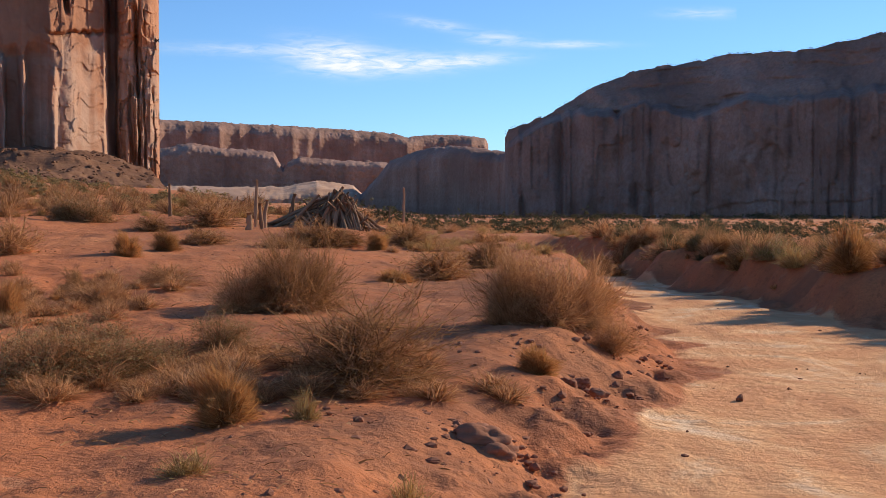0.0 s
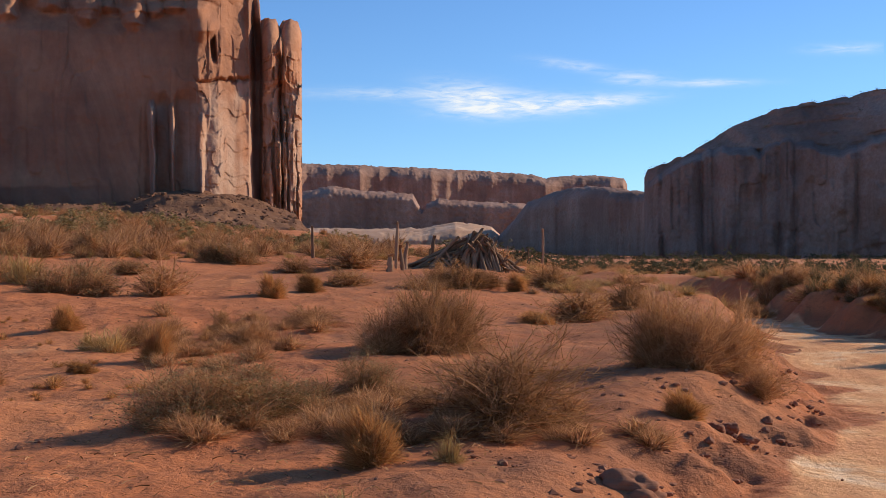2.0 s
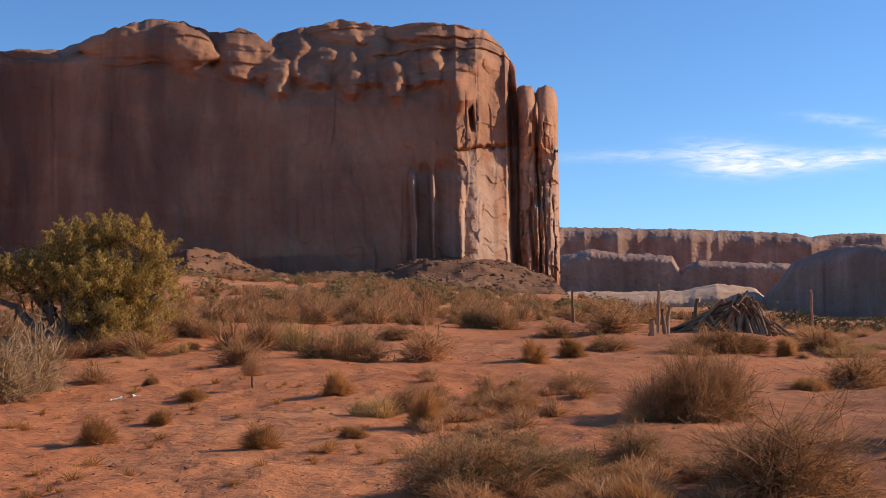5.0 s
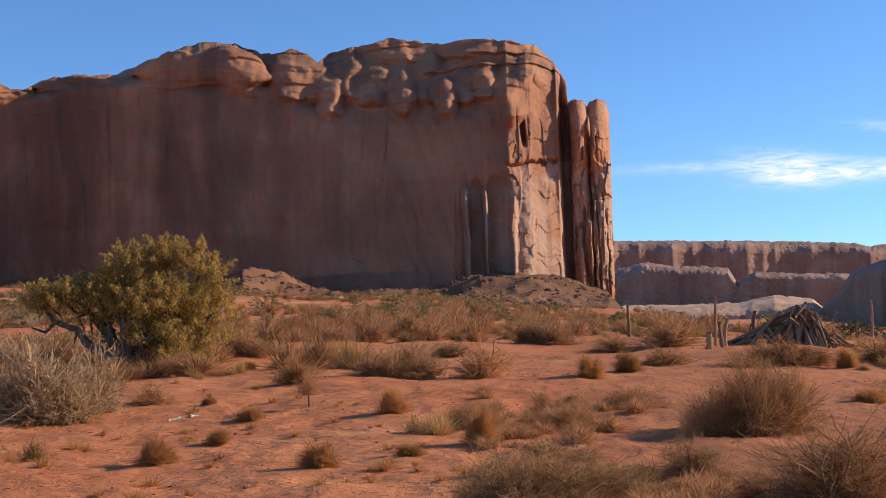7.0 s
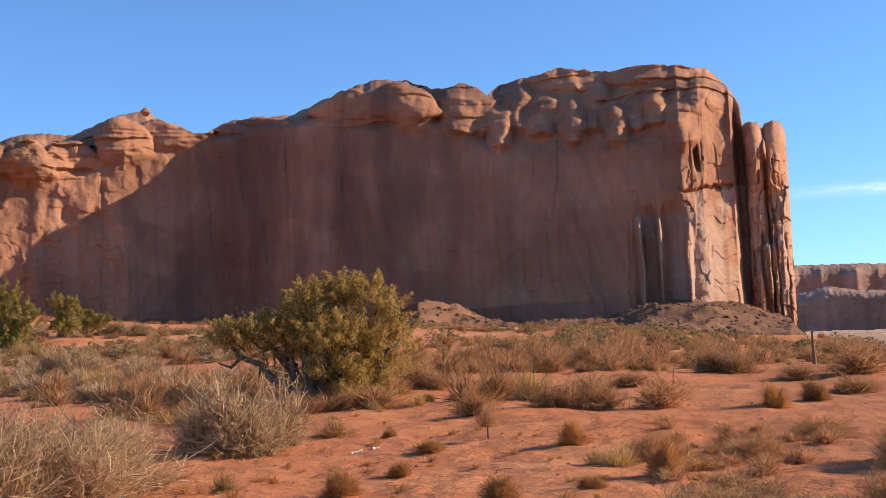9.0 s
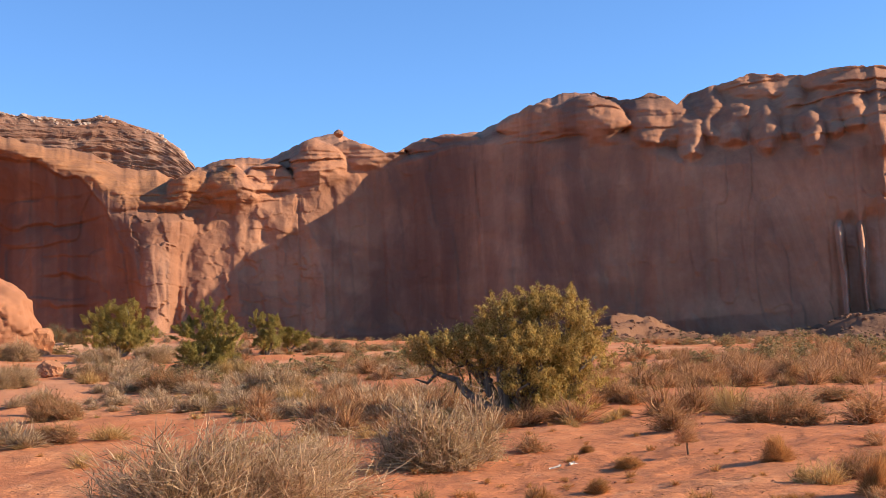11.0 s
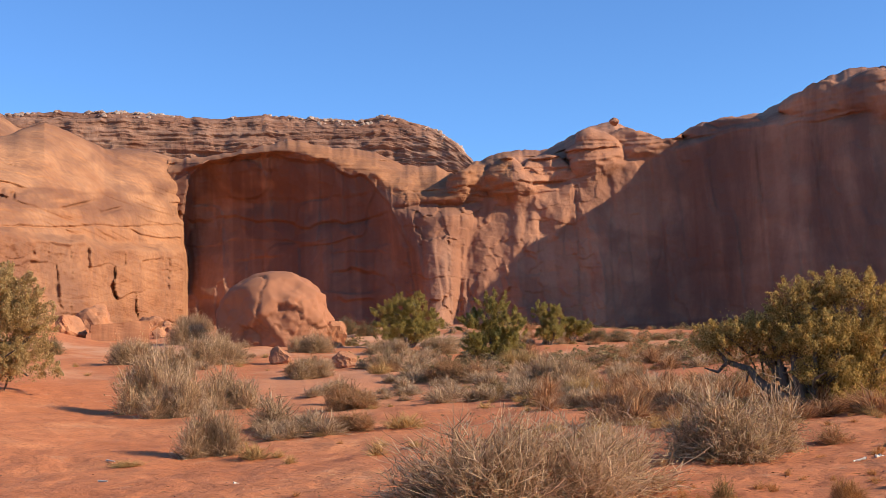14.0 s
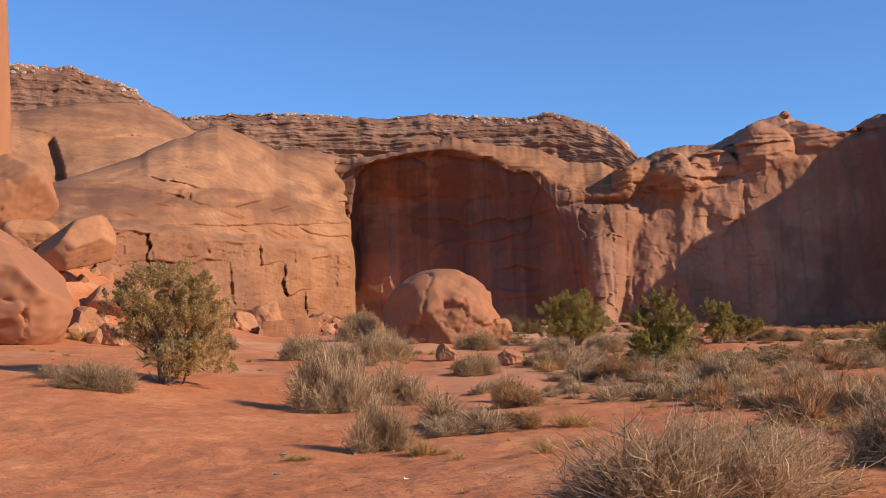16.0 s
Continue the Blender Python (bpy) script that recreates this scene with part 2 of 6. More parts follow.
def build_ground():
    rad = np.concatenate([np.linspace(0, 5.6, 12)[:-1], np.exp(np.linspace(math.log(5.6), math.log(60), 430)), np.exp(np.linspace(math.log(60), math.log(4800), 150))[1:]])
    fine = np.arange(-24, 84, 0.16)
    az = np.concatenate([fine, np.linspace(84, 336, 60)[:-1]])
    a, r = np.meshgrid(np.radians(az), rad, indexing="ij")
    x, y = -np.sin(a) * r, np.cos(a) * r
    z = land(x, y)
    side, way = road_side(x, y)
    off = smooth(0.0, 0.5, side) + smooth(48, 56, y)
    off = np.clip(off, 0, 1) * (1 - smooth(60, 120, r))
    z = z + off * (0.014 * ridged(x * 1.3, y * 1.3, 1.0) + 0.018 * fbm(x * 3.1, y * 3.1, 2.0, octaves=4))
    bank = np.exp(-(((side - 0.25) / 0.4) ** 2)) * (1 - smooth(40, 50, y))
    z = z + bank * (0.10 * fbm(x * 2.2, y * 2.2, 4.0, octaves=4))
    z = z + (1 - off) * (r < 60) * 0.012 * fbm(x * 2.0, y * 0.8, 6.0, octaves=3)
    ob = new("ground", grid_mesh("ground", np.stack([x, y, z], -1)[::-1], SAND, wrap=True))
    packed = (1 - smooth(-0.7, 0.25, side + 0.35 * fbm(x * 0.9, y * 0.9, 7.0, octaves=3))) * (1 - smooth(40, 50, y)) * (y > -40)
    q = packed[::-1].ravel()
    bear = np.degrees(a)
    bear = np.where(bear > 180, bear - 360, bear)
    sand = smooth(35, 90, r) * (0.75 + 0.25 * smooth(6, -2, bear))
    crust = np.clip((1 - smooth(6, 22, bear)) * (1 - smooth(30, 70, r)) * (0.35 + 0.5 * smooth(-0.4, 0.4, fbm(x * 0.25, y * 0.25, 12.0, octaves=3))), 0, 0.8)
    ob.data.color_attributes.new("packed", "FLOAT_COLOR", "POINT").data.foreach_set("color", np.stack([q, sand[::-1].ravel(), crust[::-1].ravel(), q * 0 + 1], 1).astype(np.float32).ravel())
    return tagged(ob, "red desert sand with a packed dirt road cut through it", "ground", kind="structure")


build_ground()


# ---- cliffs ----
def cliff_sheet(name, az, dist, base, rim, mat, rows=150, back=26.0, shelf=70.0, dome=0.3, flute=2.0, wave=0.10, ledge=0.6, rough=1.0, dress=None, foot=3.0, share=None):
    """A rock wall along the bearings az: dist metres off at its foot, base and rim heights in metres. It climbs steeply, rounds over and runs back."""
    n = len(az)
    v = np.concatenate([np.linspace(0, 1, rows), 1 + np.linspace(0, 1, 16)[1:]])
    A, V = np.meshgrid(az, v, indexing="ij")
    D, B, R = (np.repeat(np.asarray(q, float)[:, None], len(v), 1) for q in (dist, base, rim))
    share = 0.55 * np.asarray(dome, float) if share is None else share
    dome, back, share = (np.broadcast_to(np.asarray(q, float).reshape(-1, 1), D.shape) for q in (dome, back, share))
    top = np.clip((V - (1 - dome)) / dome, 0, 1)          # 0 on the face, 1 at the rim
    rise = np.where(V < 1 - dome, V / (1 - dome) * (1 - share), (1 - share) + share * np.sin(top * math.pi / 2))
    z = B - foot + (R - B + foot) * np.minimum(rise, 1.0)
    inn = back * (1 - np.cos(top * math.pi / 2)) + shelf * np.clip(V - 1, 0, 1)
    z = z - 0.06 * shelf * np.clip(V - 1, 0, 1) ** 2
    lean = 0.04 * (z - B)
    px, py = -np.sin(np.radians(A)), np.cos(np.radians(A))
    X, Y = px * D, py * D
    face = 1 - smooth(0.0, 1.0, top) * 0.55
    r = D + inn + lean
    r = r - face * flute * (ridged(X * wave, Y * wave, z * wave * 0.10, 3) + 0.4 * fbm(X * wave * 3, Y * wave * 3, z * wave * 0.3, 3))
    r = r - ledge * fbm(X * 0.02, Y * 0.02, z * 0.35, 3) - 0.5 * rough * fbm(X * 0.25, Y * 0.25, z * 0.25, 4)
    z = z + top * rough * (0.9 * fbm(X * 0.08, Y * 0.08, inn * 0.08, 3))
    if dress is not None:
        r, z = dress(A, V, r, z, top, X, Y)
    return new(name, grid_mesh(name, np.stack([px * r, py * r, z], -1), mat))


def high(el, dist):
    return EYE + np.tan(np.radians(el)) * dist


def loaf(r, A, E, d, rows, soft=4.0):
    """Join rounded loaves of rock to a face of depth r: (bearing, elevation, half width, reach up, reach down, bulge in metres)."""
    wob = 0.16 * grain(A * 1.3, E * 1.6, 71.0) + 0.07 * grain(A * 3.4, E * 3.4, 72.0)
    lift = 0.14 * grain(A * 1.1, E * 1.2, 73.0)
    for a, e, wide, up, down, out in rows:
        i = int(np.argmin(np.abs(A[:, 0] - a)))
        j = int(np.argmin(np.abs(E[i] - e)))
        x = (A + wob - a) / wide
        y = E + lift - e
        y = np.where(y > 0, y / up, y / down)
        fall = np.clip(-y, 0, 1)
        x = x * (1 + 0.9 * fall)
        q = np.where(y > 0, np.sqrt(np.maximum(0, 1 - x * x - np.abs(y) ** 2.2)), np.sqrt(np.maximum(0, 1 - x * x)) * (1 - fall) ** 0.75)
        s = r[i, j] - d[i] + d[:, None] + 1.0 - out * q
        h = np.clip(0.5 + (r - s) / soft, 0, 1)
        r = np.where(q > 0, r * (1 - h) + s * h - 0.5 * soft * h * (1 - h), r)
    return r


def noses(r, A, E, d, rows, lead, slope, soft=3.0):
    """Blunt noses of rock that droop over a face: (bearing, elevation of the tip, half width). Each lies back above its tip and is undercut below."""
    wob = 0.14 * grain(A * 1.2, E * 1.3, 71.0) + 0.08 * grain(A * 3.1, E * 2.4, 72.0)
    lift = 0.12 * grain(A * 2.1, E * 0.8, 73.0)
    for a, tip, wide in rows:
        i = int(np.argmin(np.abs(A[:, 0] - a)))
        j = int(np.argmin(np.abs(E[i] - tip)))
        y = E + lift - tip
        x = (A + wob - a) / (wide * (1 + 0.35 * np.clip(y, -0.6, 1.5)))
        s = r[i, j] - d[i] + d[:, None] - lead + slope * np.maximum(y, 0) + 1.6 * slope * np.maximum(0, y - 1.4) + 7.5 * np.maximum(-y, 0) + 5.5 * x * x
        h = np.clip(0.5 + (r - s) / soft, 0, 1)
        r = np.where(np.abs(x) < 2, r * (1 - h) + s * h - 0.5 * soft * h * (1 - h), r)
    return r


def beds(z, A, E, step, deep, seed):
    """Ledges that overhang a little: each bed wears back to its top and the next one juts out above it."""
    s = z / step + 0.55 * grain(A * 0.22, E * 0.5, seed) + 0.18 * grain(A * 0.9, E * 0.8, seed + 1) + 0.06 * grain(A * 3.1, E * 2, seed + 2)
    k = np.floor(s).astype(np.int64)
    f = s - k
    strong = 0.5 + 0.5 * cell(k, k * 0 + 3, k * 0 + int(seed))
    fade = smooth(-0.35, 0.3, grain(A * 0.45, s * 0.7, seed + 5))
    return deep * strong * fade * (f - smooth(0.86, 1.0, f))


def blocks(A, E, across, up, seed):
    """A step from -1 to 1 for each broken block, in uneven courses."""
    row = E * up + 0.35 * grain(A * 1.1, E * 0.6, seed) + 0.1 * grain(A * 5, E * 2, seed + 1)
    k = np.floor(row).astype(np.int64)
    col = A * across * (0.8 + 0.25 * cell(k, k * 0 + 2, k * 0 + int(seed))) + 0.37 * k + 0.25 * grain(A * 1.7, E * 1.4, seed + 2) + 0.08 * grain(A * 6, E * 4, seed + 3)
    return cell(np.floor(col).astype(np.int64), k, k * 0 + int(seed) + 5)


def main_wall():
    az = np.concatenate([np.arange(12.6, 20, 0.032), np.arange(20, 28, 0.045), np.arange(28, 61.7, 0.055)])
    d = ramp(az, (12.4, 426), (12.7, 417), (13.6, 411), (14.3, 410), (14.75, 402), (14.95, 388), (16.3, 371), (17.2, 366), (17.7, 369), (20, 372), (25, 382), (30, 394), (34, 410), (37, 428), (38.4, 438), (41, 436), (45.3, 433), (49.3, 431), (50.6, 431), (55, 434), (58, 441), (61.6, 453))
    soft_az = np.arange(12.0, 63, 0.05)
    k = np.exp(-((np.arange(-30, 31) * 0.05 / 0.45) ** 2))
    plan = np.convolve(np.pad(np.interp(soft_az, az, d), 30, mode="edge"), k / k.sum(), "valid")
    d = np.where(az < 17.6, d, np.interp(az, soft_az, plan))
    # elevations of the rim, of the top of the plain face, and how far the cap lies back
    rim = ramp(az, (12.4, 9.3), (12.55, 9.75), (12.76, 10.3), (13.1, 10.45), (13.45, 10.36), (13.6, 10.1), (13.75, 10.42), (14.1, 10.47), (14.43, 10.3), (14.47, 11.2), (15, 12.1), (15.84, 12.9), (17.1, 13.19), (18.8, 13.3), (20.2, 13.1), (22.3, 13.47), (23.6, 13.2), (25.3, 12.76), (25.8, 12.4), (26.3, 12.84), (27, 13.01), (27.7, 12.8), (28.4, 12.84), (29.5, 13.19), (30.9, 13.28), (32.1, 12.95), (33.7, 12.27), (34.7, 11.8), (36.7, 11.72), (37.9, 11.44), (38.65, 11), (39.4, 11.12), (40.9, 11.75), (41.3, 12.03), (41.6, 11.9), (42.75, 11.72), (44, 11.05), (44.35, 10.9), (45.65, 10.96), (47, 10.83), (48, 10.36), (48.7, 10.02), (49.5, 10.4), (51.1, 10.57), (52.6, 11.23), (54.3, 11.43), (55.6, 11.7), (56.3, 11.85), (57.1, 11.6), (58.5, 11.35), (59.8, 11.15), (61.4, 11))
    rim = rim + 0.05 * grain(az * 2.3, 5.0) + 0.03 * grain(az * 6.1, 6.0)
    face_top = ramp(az, (12.4, 9.0), (14.3, 9.2), (14.6, 10.3), (16, 11.2), (17, 10.0), (20, 9.5), (25.4, 9.6), (27, 10.3), (30, 10.4), (33, 11.0), (36, 11.0), (38, 10.4), (41, 9.9), (43, 9.0), (45, 8.6), (47.5, 8.5), (50.6, 8.6), (52.8, 10.0), (54.6, 10.65), (56.9, 11.2), (58.5, 11.1), (59.8, 10.8), (61.4, 10.2))
    back = ramp(az, (12.4, 8), (14.4, 8), (15, 16), (17, 34), (19, 56), (33, 56), (38, 30), (42, 34), (49, 40), (52, 34), (55, 20), (61.4, 16))
    base = ramp(az, (12.4, 1.2), (17, 1.9), (25, 1.7), (40, 1.7), (50, 2.6), (61.4, 3.0))
    v = np.concatenate([np.linspace(0, 1, 262), 1 + np.linspace(0, 1, 12)[1:]])
    A, V = np.meshgrid(az, v, indexing="ij")
    F, K, B = face_top[:, None], rim[:, None], base[:, None]
    E = B + (K - B) * np.minimum(V, 1)
    u = np.clip((E - F) / (K - F), 0, 1)
    round_ = 1 - np.sqrt(1 - np.minimum(u, 0.995) ** 2)
    even = 0.7 * smooth(16.3, 17.5, A) * (1 - smooth(27, 29, A))
    r = d[:, None] + 2.6 * (E - 2) * smooth(14.3, 15.2, A) + back[:, None] * (round_ * (1 - even) + even * u**1.25)
    low = 1 - smooth(0.0, 0.35, u)
    # tower of two round columns split from the corner, broken slabs below
    tower = 1 - smooth(14.38, 14.5, A)
    for c, wide in ((13.02, 0.60), (13.98, 0.47)):
        x = (A - c - 0.05 * grain(E * 0.9, c)) / wide
        top = np.clip((E - 9.25) / 1.2, 0, 1)
        r = r - tower * 10 * np.sqrt(np.maximum(0, 1 - x * x - top * top)) * (1 - 0.35 * (1 - smooth(6.6, 7.8, E + 0.5 * grain(A * 3, 2.0))))
    r = r + 4 * np.exp(-(((A - 14.58 + 0.10 * grain(E * 0.8, 3.0)) / 0.2) ** 4)) * (1 - smooth(10.0, 10.5, E))
    chunk = smooth(-0.06, 0.06, grain(A * 3.2 + 0.3 * E, E * 0.75, 42.0)) + 0.7 * smooth(-0.06, 0.06, grain(A * 5.5, E * 0.5, 44.0))
    r = r - tower * (1 - smooth(8.6, 9.4, E + 0.5 * grain(A * 2, 9.0))) * (1.4 * chunk + 1.5 * blocks(A, E, 3.4, 0.8, 41.0) + 0.9 * blocks(A, E, 6.0, 1.7, 45.0) + 0.6 * fbm(A * 4, E * 0.9, 41.0, 4) - 1.0)
    for c, wide, deep, hi in ((13.5, 0.05, 4, 9.0), (13.25, 0.05, 2.5, 6.6), (13.85, 0.08, 3.5, 5.6), (12.85, 0.04, 2, 5.4)):
        r = r + deep * np.exp(-(((A - c - 0.02 * (E - 4) - 0.04 * grain(E * 1.5, c)) / wide) ** 4)) * (1 - smooth(hi - 0.3, hi + 0.2, E))
    # lit corner: an upper mass over a pale bed, split by a crack, with an undercut where they meet
    corner = smooth(14.8, 15.0, A) * (1 - smooth(17.1, 17.5, A))
    bed = 7.75 + 0.14 * grain(A * 1.3, 1.0) + 0.08 * grain(A * 5, 2.0)
    r = r + corner * (2.4 * np.exp(-(((E - bed) / 0.09) ** 2)) - 1.8 * smooth(bed - 0.02, bed + 0.12, E) * (1 - smooth(9, 10.5, E)))
    r = r - corner * (0.5 * fbm(A * 1.4, E * 0.5, 2.0, 4) + 0.6 * blocks(A, E, 1.1, 0.6, 43.0) + 0.2 * blocks(A, E, 2.4, 2.2, 47.0) + 1.0 * np.sign(np.sin(E * 4 + grain(A * 2, 4.0))) * (E < bed) * 0.3)
    r = r + 5 * np.exp(-(((A - 16.62 - 0.10 * (E - 10)) / 0.11) ** 4)) * smooth(8.3, 8.8, E) * (1 - smooth(11.2, 11.8, E))
    # three thin fins stand out from the face, broken off unevenly at the top
    for c, wide, out, tip in ((17.05, 0.17, 6.0, 5.9), (18.3, 0.13, 7.5, 6.55), (19.15, 0.15, 9.5, 6.6)):
        side = (A - c - 0.02 * (E - 4) - 0.04 * grain(E * 0.9, c)) / (wide * (0.5 + 0.13 * (E - 2)))
        r = r - out * np.exp(-(side**4)) * (1 - smooth(tip - 0.25, tip + 0.15, E + 0.25 * grain(A * 7, c))) * (0.85 + 0.3 * fbm(A * 4, E, c, 2))
    r = r + 3 * smooth(16.4, 17.3, A) * (1 - smooth(19.0, 19.6, A)) * (1 - smooth(6.4, 7.2, E + 0.35 * grain(A * 3, 1.0)))
    # loaves of the cap that droop over the face
    r = noses(r, A, E, d, ((17.2, 11.9, 1.0), (18.6, 12.0, 0.7), (19.6, 11.7, 0.7), (21.4, 11.6, 0.9), (23.1, 11.7, 0.9), (24.9, 11.9, 0.8), (18.2, 12.6, 1.3), (22.1, 12.5, 1.5), (26.6, 12.3, 0.8)), 7.0, 11.0)
    r = noses(r, A, E, d, ((16.95, 9.9, 0.55), (18.1, 10.8, 0.6), (19.1, 10.6, 0.5), (19.95, 10.0, 0.45), (20.95, 10.7, 0.55), (22.0, 10.2, 0.5), (23.45, 10.6, 0.75), (24.4, 10.9, 0.5), (25.3, 10.15, 0.45), (26.1, 10.8, 0.55), (27.1, 10.9, 0.8)), 7.5, 8.5, 4.0)
    r = loaf(r, A, E, d, ((30.0, 11.7, 2.0, 1.4, 1.5, 10), (32.3, 11.7, 1.6, 1.1, 1.1, 6), (37.6, 11.1, 0.9, 0.4, 0.35, 4), (36.0, 11.4, 1.2, 0.3, 0.4, 3), (40.2, 10.7, 1.9, 1.0, 1.3, 5), (42.2, 10.1, 1.4, 1.6, 2.0, 7), (44.6, 9.6, 1.1, 1.2, 1.7, 6), (46.2, 9.2, 1.2, 1.4, 1.6, 7), (48.0, 9.3, 1.3, 1.0, 0.9, 6)))
    # shelf below the loaves and the lit pillar that stands out under it
    r = r + 1.3 * np.exp(-(((E - 8.65 - 0.12 * grain(A * 0.9, 2.0)) / 0.10) ** 2)) * smooth(47.2, 47.8, A) * (1 - smooth(51.2, 51.8, A))
    x = (A - 49.5 - 0.12 * (8.5 - E) * 0.4) / (0.75 + 0.20 * (E - 3.5))
    r = r - 7 * np.maximum(0, 1 - x * x) * (1 - smooth(8.1, 8.6, E)) * smooth(44, 47, A)
    for c, wide in ((50.2, 0.10), (49.2, 0.07), (48.7, 0.12), (50.7, 0.12)):
        r = r + 0.8 * np.exp(-(((A - c - 0.10 * (E - 5) * (c - 49.3)) / wide) ** 4)) * (1 - smooth(6.4, 7.4, E + 0.6 * grain(A * 2, c)))
    chip = smooth(41.8, 43, A) * (1 - smooth(50.8, 51.6, A))
    r = r - chip * (1.8 * fbm(A * 0.7, E * 0.6, 17.0, 3) + 0.9 * blocks(A, E, 0.8, 0.7, 18.0) + 0.5 * blocks(A, E, 1.9, 1.3, 28.0))
    # the arched alcove: sharp brow, then a hollow that the brow overhangs
    arch = np.interp(A, [50.0, 50.2, 50.64, 51.23, 51.8, 52.8, 54.6, 56.9, 58.5, 59.8, 60.6, 60.9, 61.1], [2, 5.0, 6.6, 7.6, 8.9, 10.0, 10.7, 11.28, 11.18, 10.86, 10.2, 9.35, 8.6]) + 0.16 * grain(A * 1.1, 3.0) + 0.05 * grain(A * 4, 4.0)
    r = r + (0.18 * smooth(-0.05, 0.12, arch - E) + 0.82 * smooth(-0.1, 2.4, arch - E)) * ramp(A, (50, 3), (51, 6), (53, 11), (55, 14), (61, 26))
    bay = smooth(51, 53, A)
    r = r + bay * low * (beds(high(E, r), A, E, 9.0, 2.2, 33.0) + 1.2 * smooth(-0.05, 0.05, grain(A * 0.6, E * 0.5, 34.0)))
    # bedding over the cap, panels and cracks down the face
    z = high(E, r)
    cap = (1 - low) * (1 - tower)
    r = r + cap * (beds(z, A, E, 4.6, 4.2, 51.0) + beds(z, A, E, 1.7, 1.3, 57.0)) - cap * 1.6 * fbm(A * 0.8, E * 1.6, 8.0, 3)
    face = low * (1 - tower)
    r = r + face * (2.0 * smooth(-0.3, 0.3, grain(A * 0.42, E * 0.09, 11.0)) + 0.6 * smooth(-0.05, 0.05, grain(A * 0.9, E * 0.2, 12.0)) + 0.5 * smooth(-0.05, 0.05, grain(A * 1.7, E * 0.45, 13.0)))
    crack = np.exp(-((grain(A * 0.33 + 0.12 * grain(A * 2, E * 0.3), E * 0.03, 21.0) / 0.018) ** 2))
    r = r + face * 0.7 * crack * smooth(-0.1, 0.2, grain(A * 0.5, E * 0.14, 22.0))
    # rough ledges at the very foot, and grain over all
    r = r - 1.5 * smooth(0, 0.5, 3.0 + 0.3 * grain(A, 3.0) - E) * smooth(20, 22, A) * (1 - smooth(50, 51, A))
    px, py = -np.sin(np.radians(A)), np.cos(np.radians(A))
    r = r - 0.7 * fbm(px * 60, py * 60, z * 0.14, 4)
    r = r + 60 * np.clip(V - 1, 0, 1)
    z = high(E, r) - 14 * np.clip(V - 1, 0, 1) ** 1.5 - 8 * np.clip(V - 1, 0, 0.1)
    z[:, 0] -= 8
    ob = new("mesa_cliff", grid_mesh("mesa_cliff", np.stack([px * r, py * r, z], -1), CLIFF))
    # the slickrock brow above the alcove and the bay is the same stone as the dome
    ob.data.materials.append(SLICK)
    brow = (A > 46) & (E > np.where(A > 51, arch, 8.7 + 0.2 * grain(A * 1.5, 8.0))) & (u > 0)
    ob.data.polygons.foreach_set("material_index", brow[:-1, :-1].ravel().astype(np.int32))
    # slabs below the corner's bed line and the fins: bleached rock plus painted sunlight; also one fallen scar in the
    # bay
    pale = (1 - smooth(19.3, 19.5, A)) * (1 - smooth(bed - 0.1, bed + 0.05, E) * (A < 17.3)) * (1 - smooth(6.3, 6.9, E) * (A >= 17.3)) * (1 - tower * smooth(7.5, 9.5, E + 0.8 * grain(A * 3, E * 0.5)))
    q = 0.5 * np.clip(pale * (0.6 + 0.5 * fbm(A * 1.2, E * 0.8, 3.0, 3) + 0.4 * fbm(A * 3.5, E * 0.25, 3.0, 3)), 0, 1)
    q = q + 0.4 * smooth(42.9, 43.2, A + 0.15 * (E - 8)) * (1 - smooth(43.6, 43.9, A + 0.15 * (E - 8))) * smooth(6.4, 7.2, E) * (1 - smooth(8.6, 9.2, E)) * smooth(-0.4, 0.1, fbm(A * 1.5, E * 0.5, 4.0, 3))
    q = q + 0.10 * smooth(47.8, 48.6, A) * (1 - smooth(50.3, 50.8, A)) * (1 - smooth(6, 8, E)) * smooth(-0.2, 0.4, fbm(A * 2.5, E * 0.3, 5.0, 3))
    q = np.clip(q, 0, 0.8).ravel()
    ob.data.color_attributes.new("bleach_light", "FLOAT_COLOR", "POINT").data.foreach_set("color", np.stack([q, q, q, q * 0 + 1], 1).astype(np.float32).ravel())
    # desert varnish: long runs that start under the cap, and painted alcove shade
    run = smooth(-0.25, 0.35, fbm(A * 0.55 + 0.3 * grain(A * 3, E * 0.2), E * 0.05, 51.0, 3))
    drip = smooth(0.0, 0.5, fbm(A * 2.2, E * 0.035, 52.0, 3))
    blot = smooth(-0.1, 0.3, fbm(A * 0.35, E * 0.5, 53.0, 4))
    # high values past bearing 53 deepen the alcove's shade in the colour
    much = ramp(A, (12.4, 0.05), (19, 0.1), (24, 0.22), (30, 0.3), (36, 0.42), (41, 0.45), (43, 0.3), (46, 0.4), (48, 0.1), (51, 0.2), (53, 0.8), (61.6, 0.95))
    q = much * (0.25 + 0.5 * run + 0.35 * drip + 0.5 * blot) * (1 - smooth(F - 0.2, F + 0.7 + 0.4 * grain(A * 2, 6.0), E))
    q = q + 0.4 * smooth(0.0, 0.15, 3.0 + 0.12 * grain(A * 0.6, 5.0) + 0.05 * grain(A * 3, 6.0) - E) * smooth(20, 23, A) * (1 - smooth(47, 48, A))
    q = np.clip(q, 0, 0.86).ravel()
    ob.data.color_attributes.new("stain_shade", "FLOAT_COLOR", "POINT").data.foreach_set("color", np.stack([q, q, q, q * 0 + 1], 1).astype(np.float32).ravel())
    tagged(ob, "long red sandstone mesa wall with domed top and shaded face", "cliff", kind="structure")
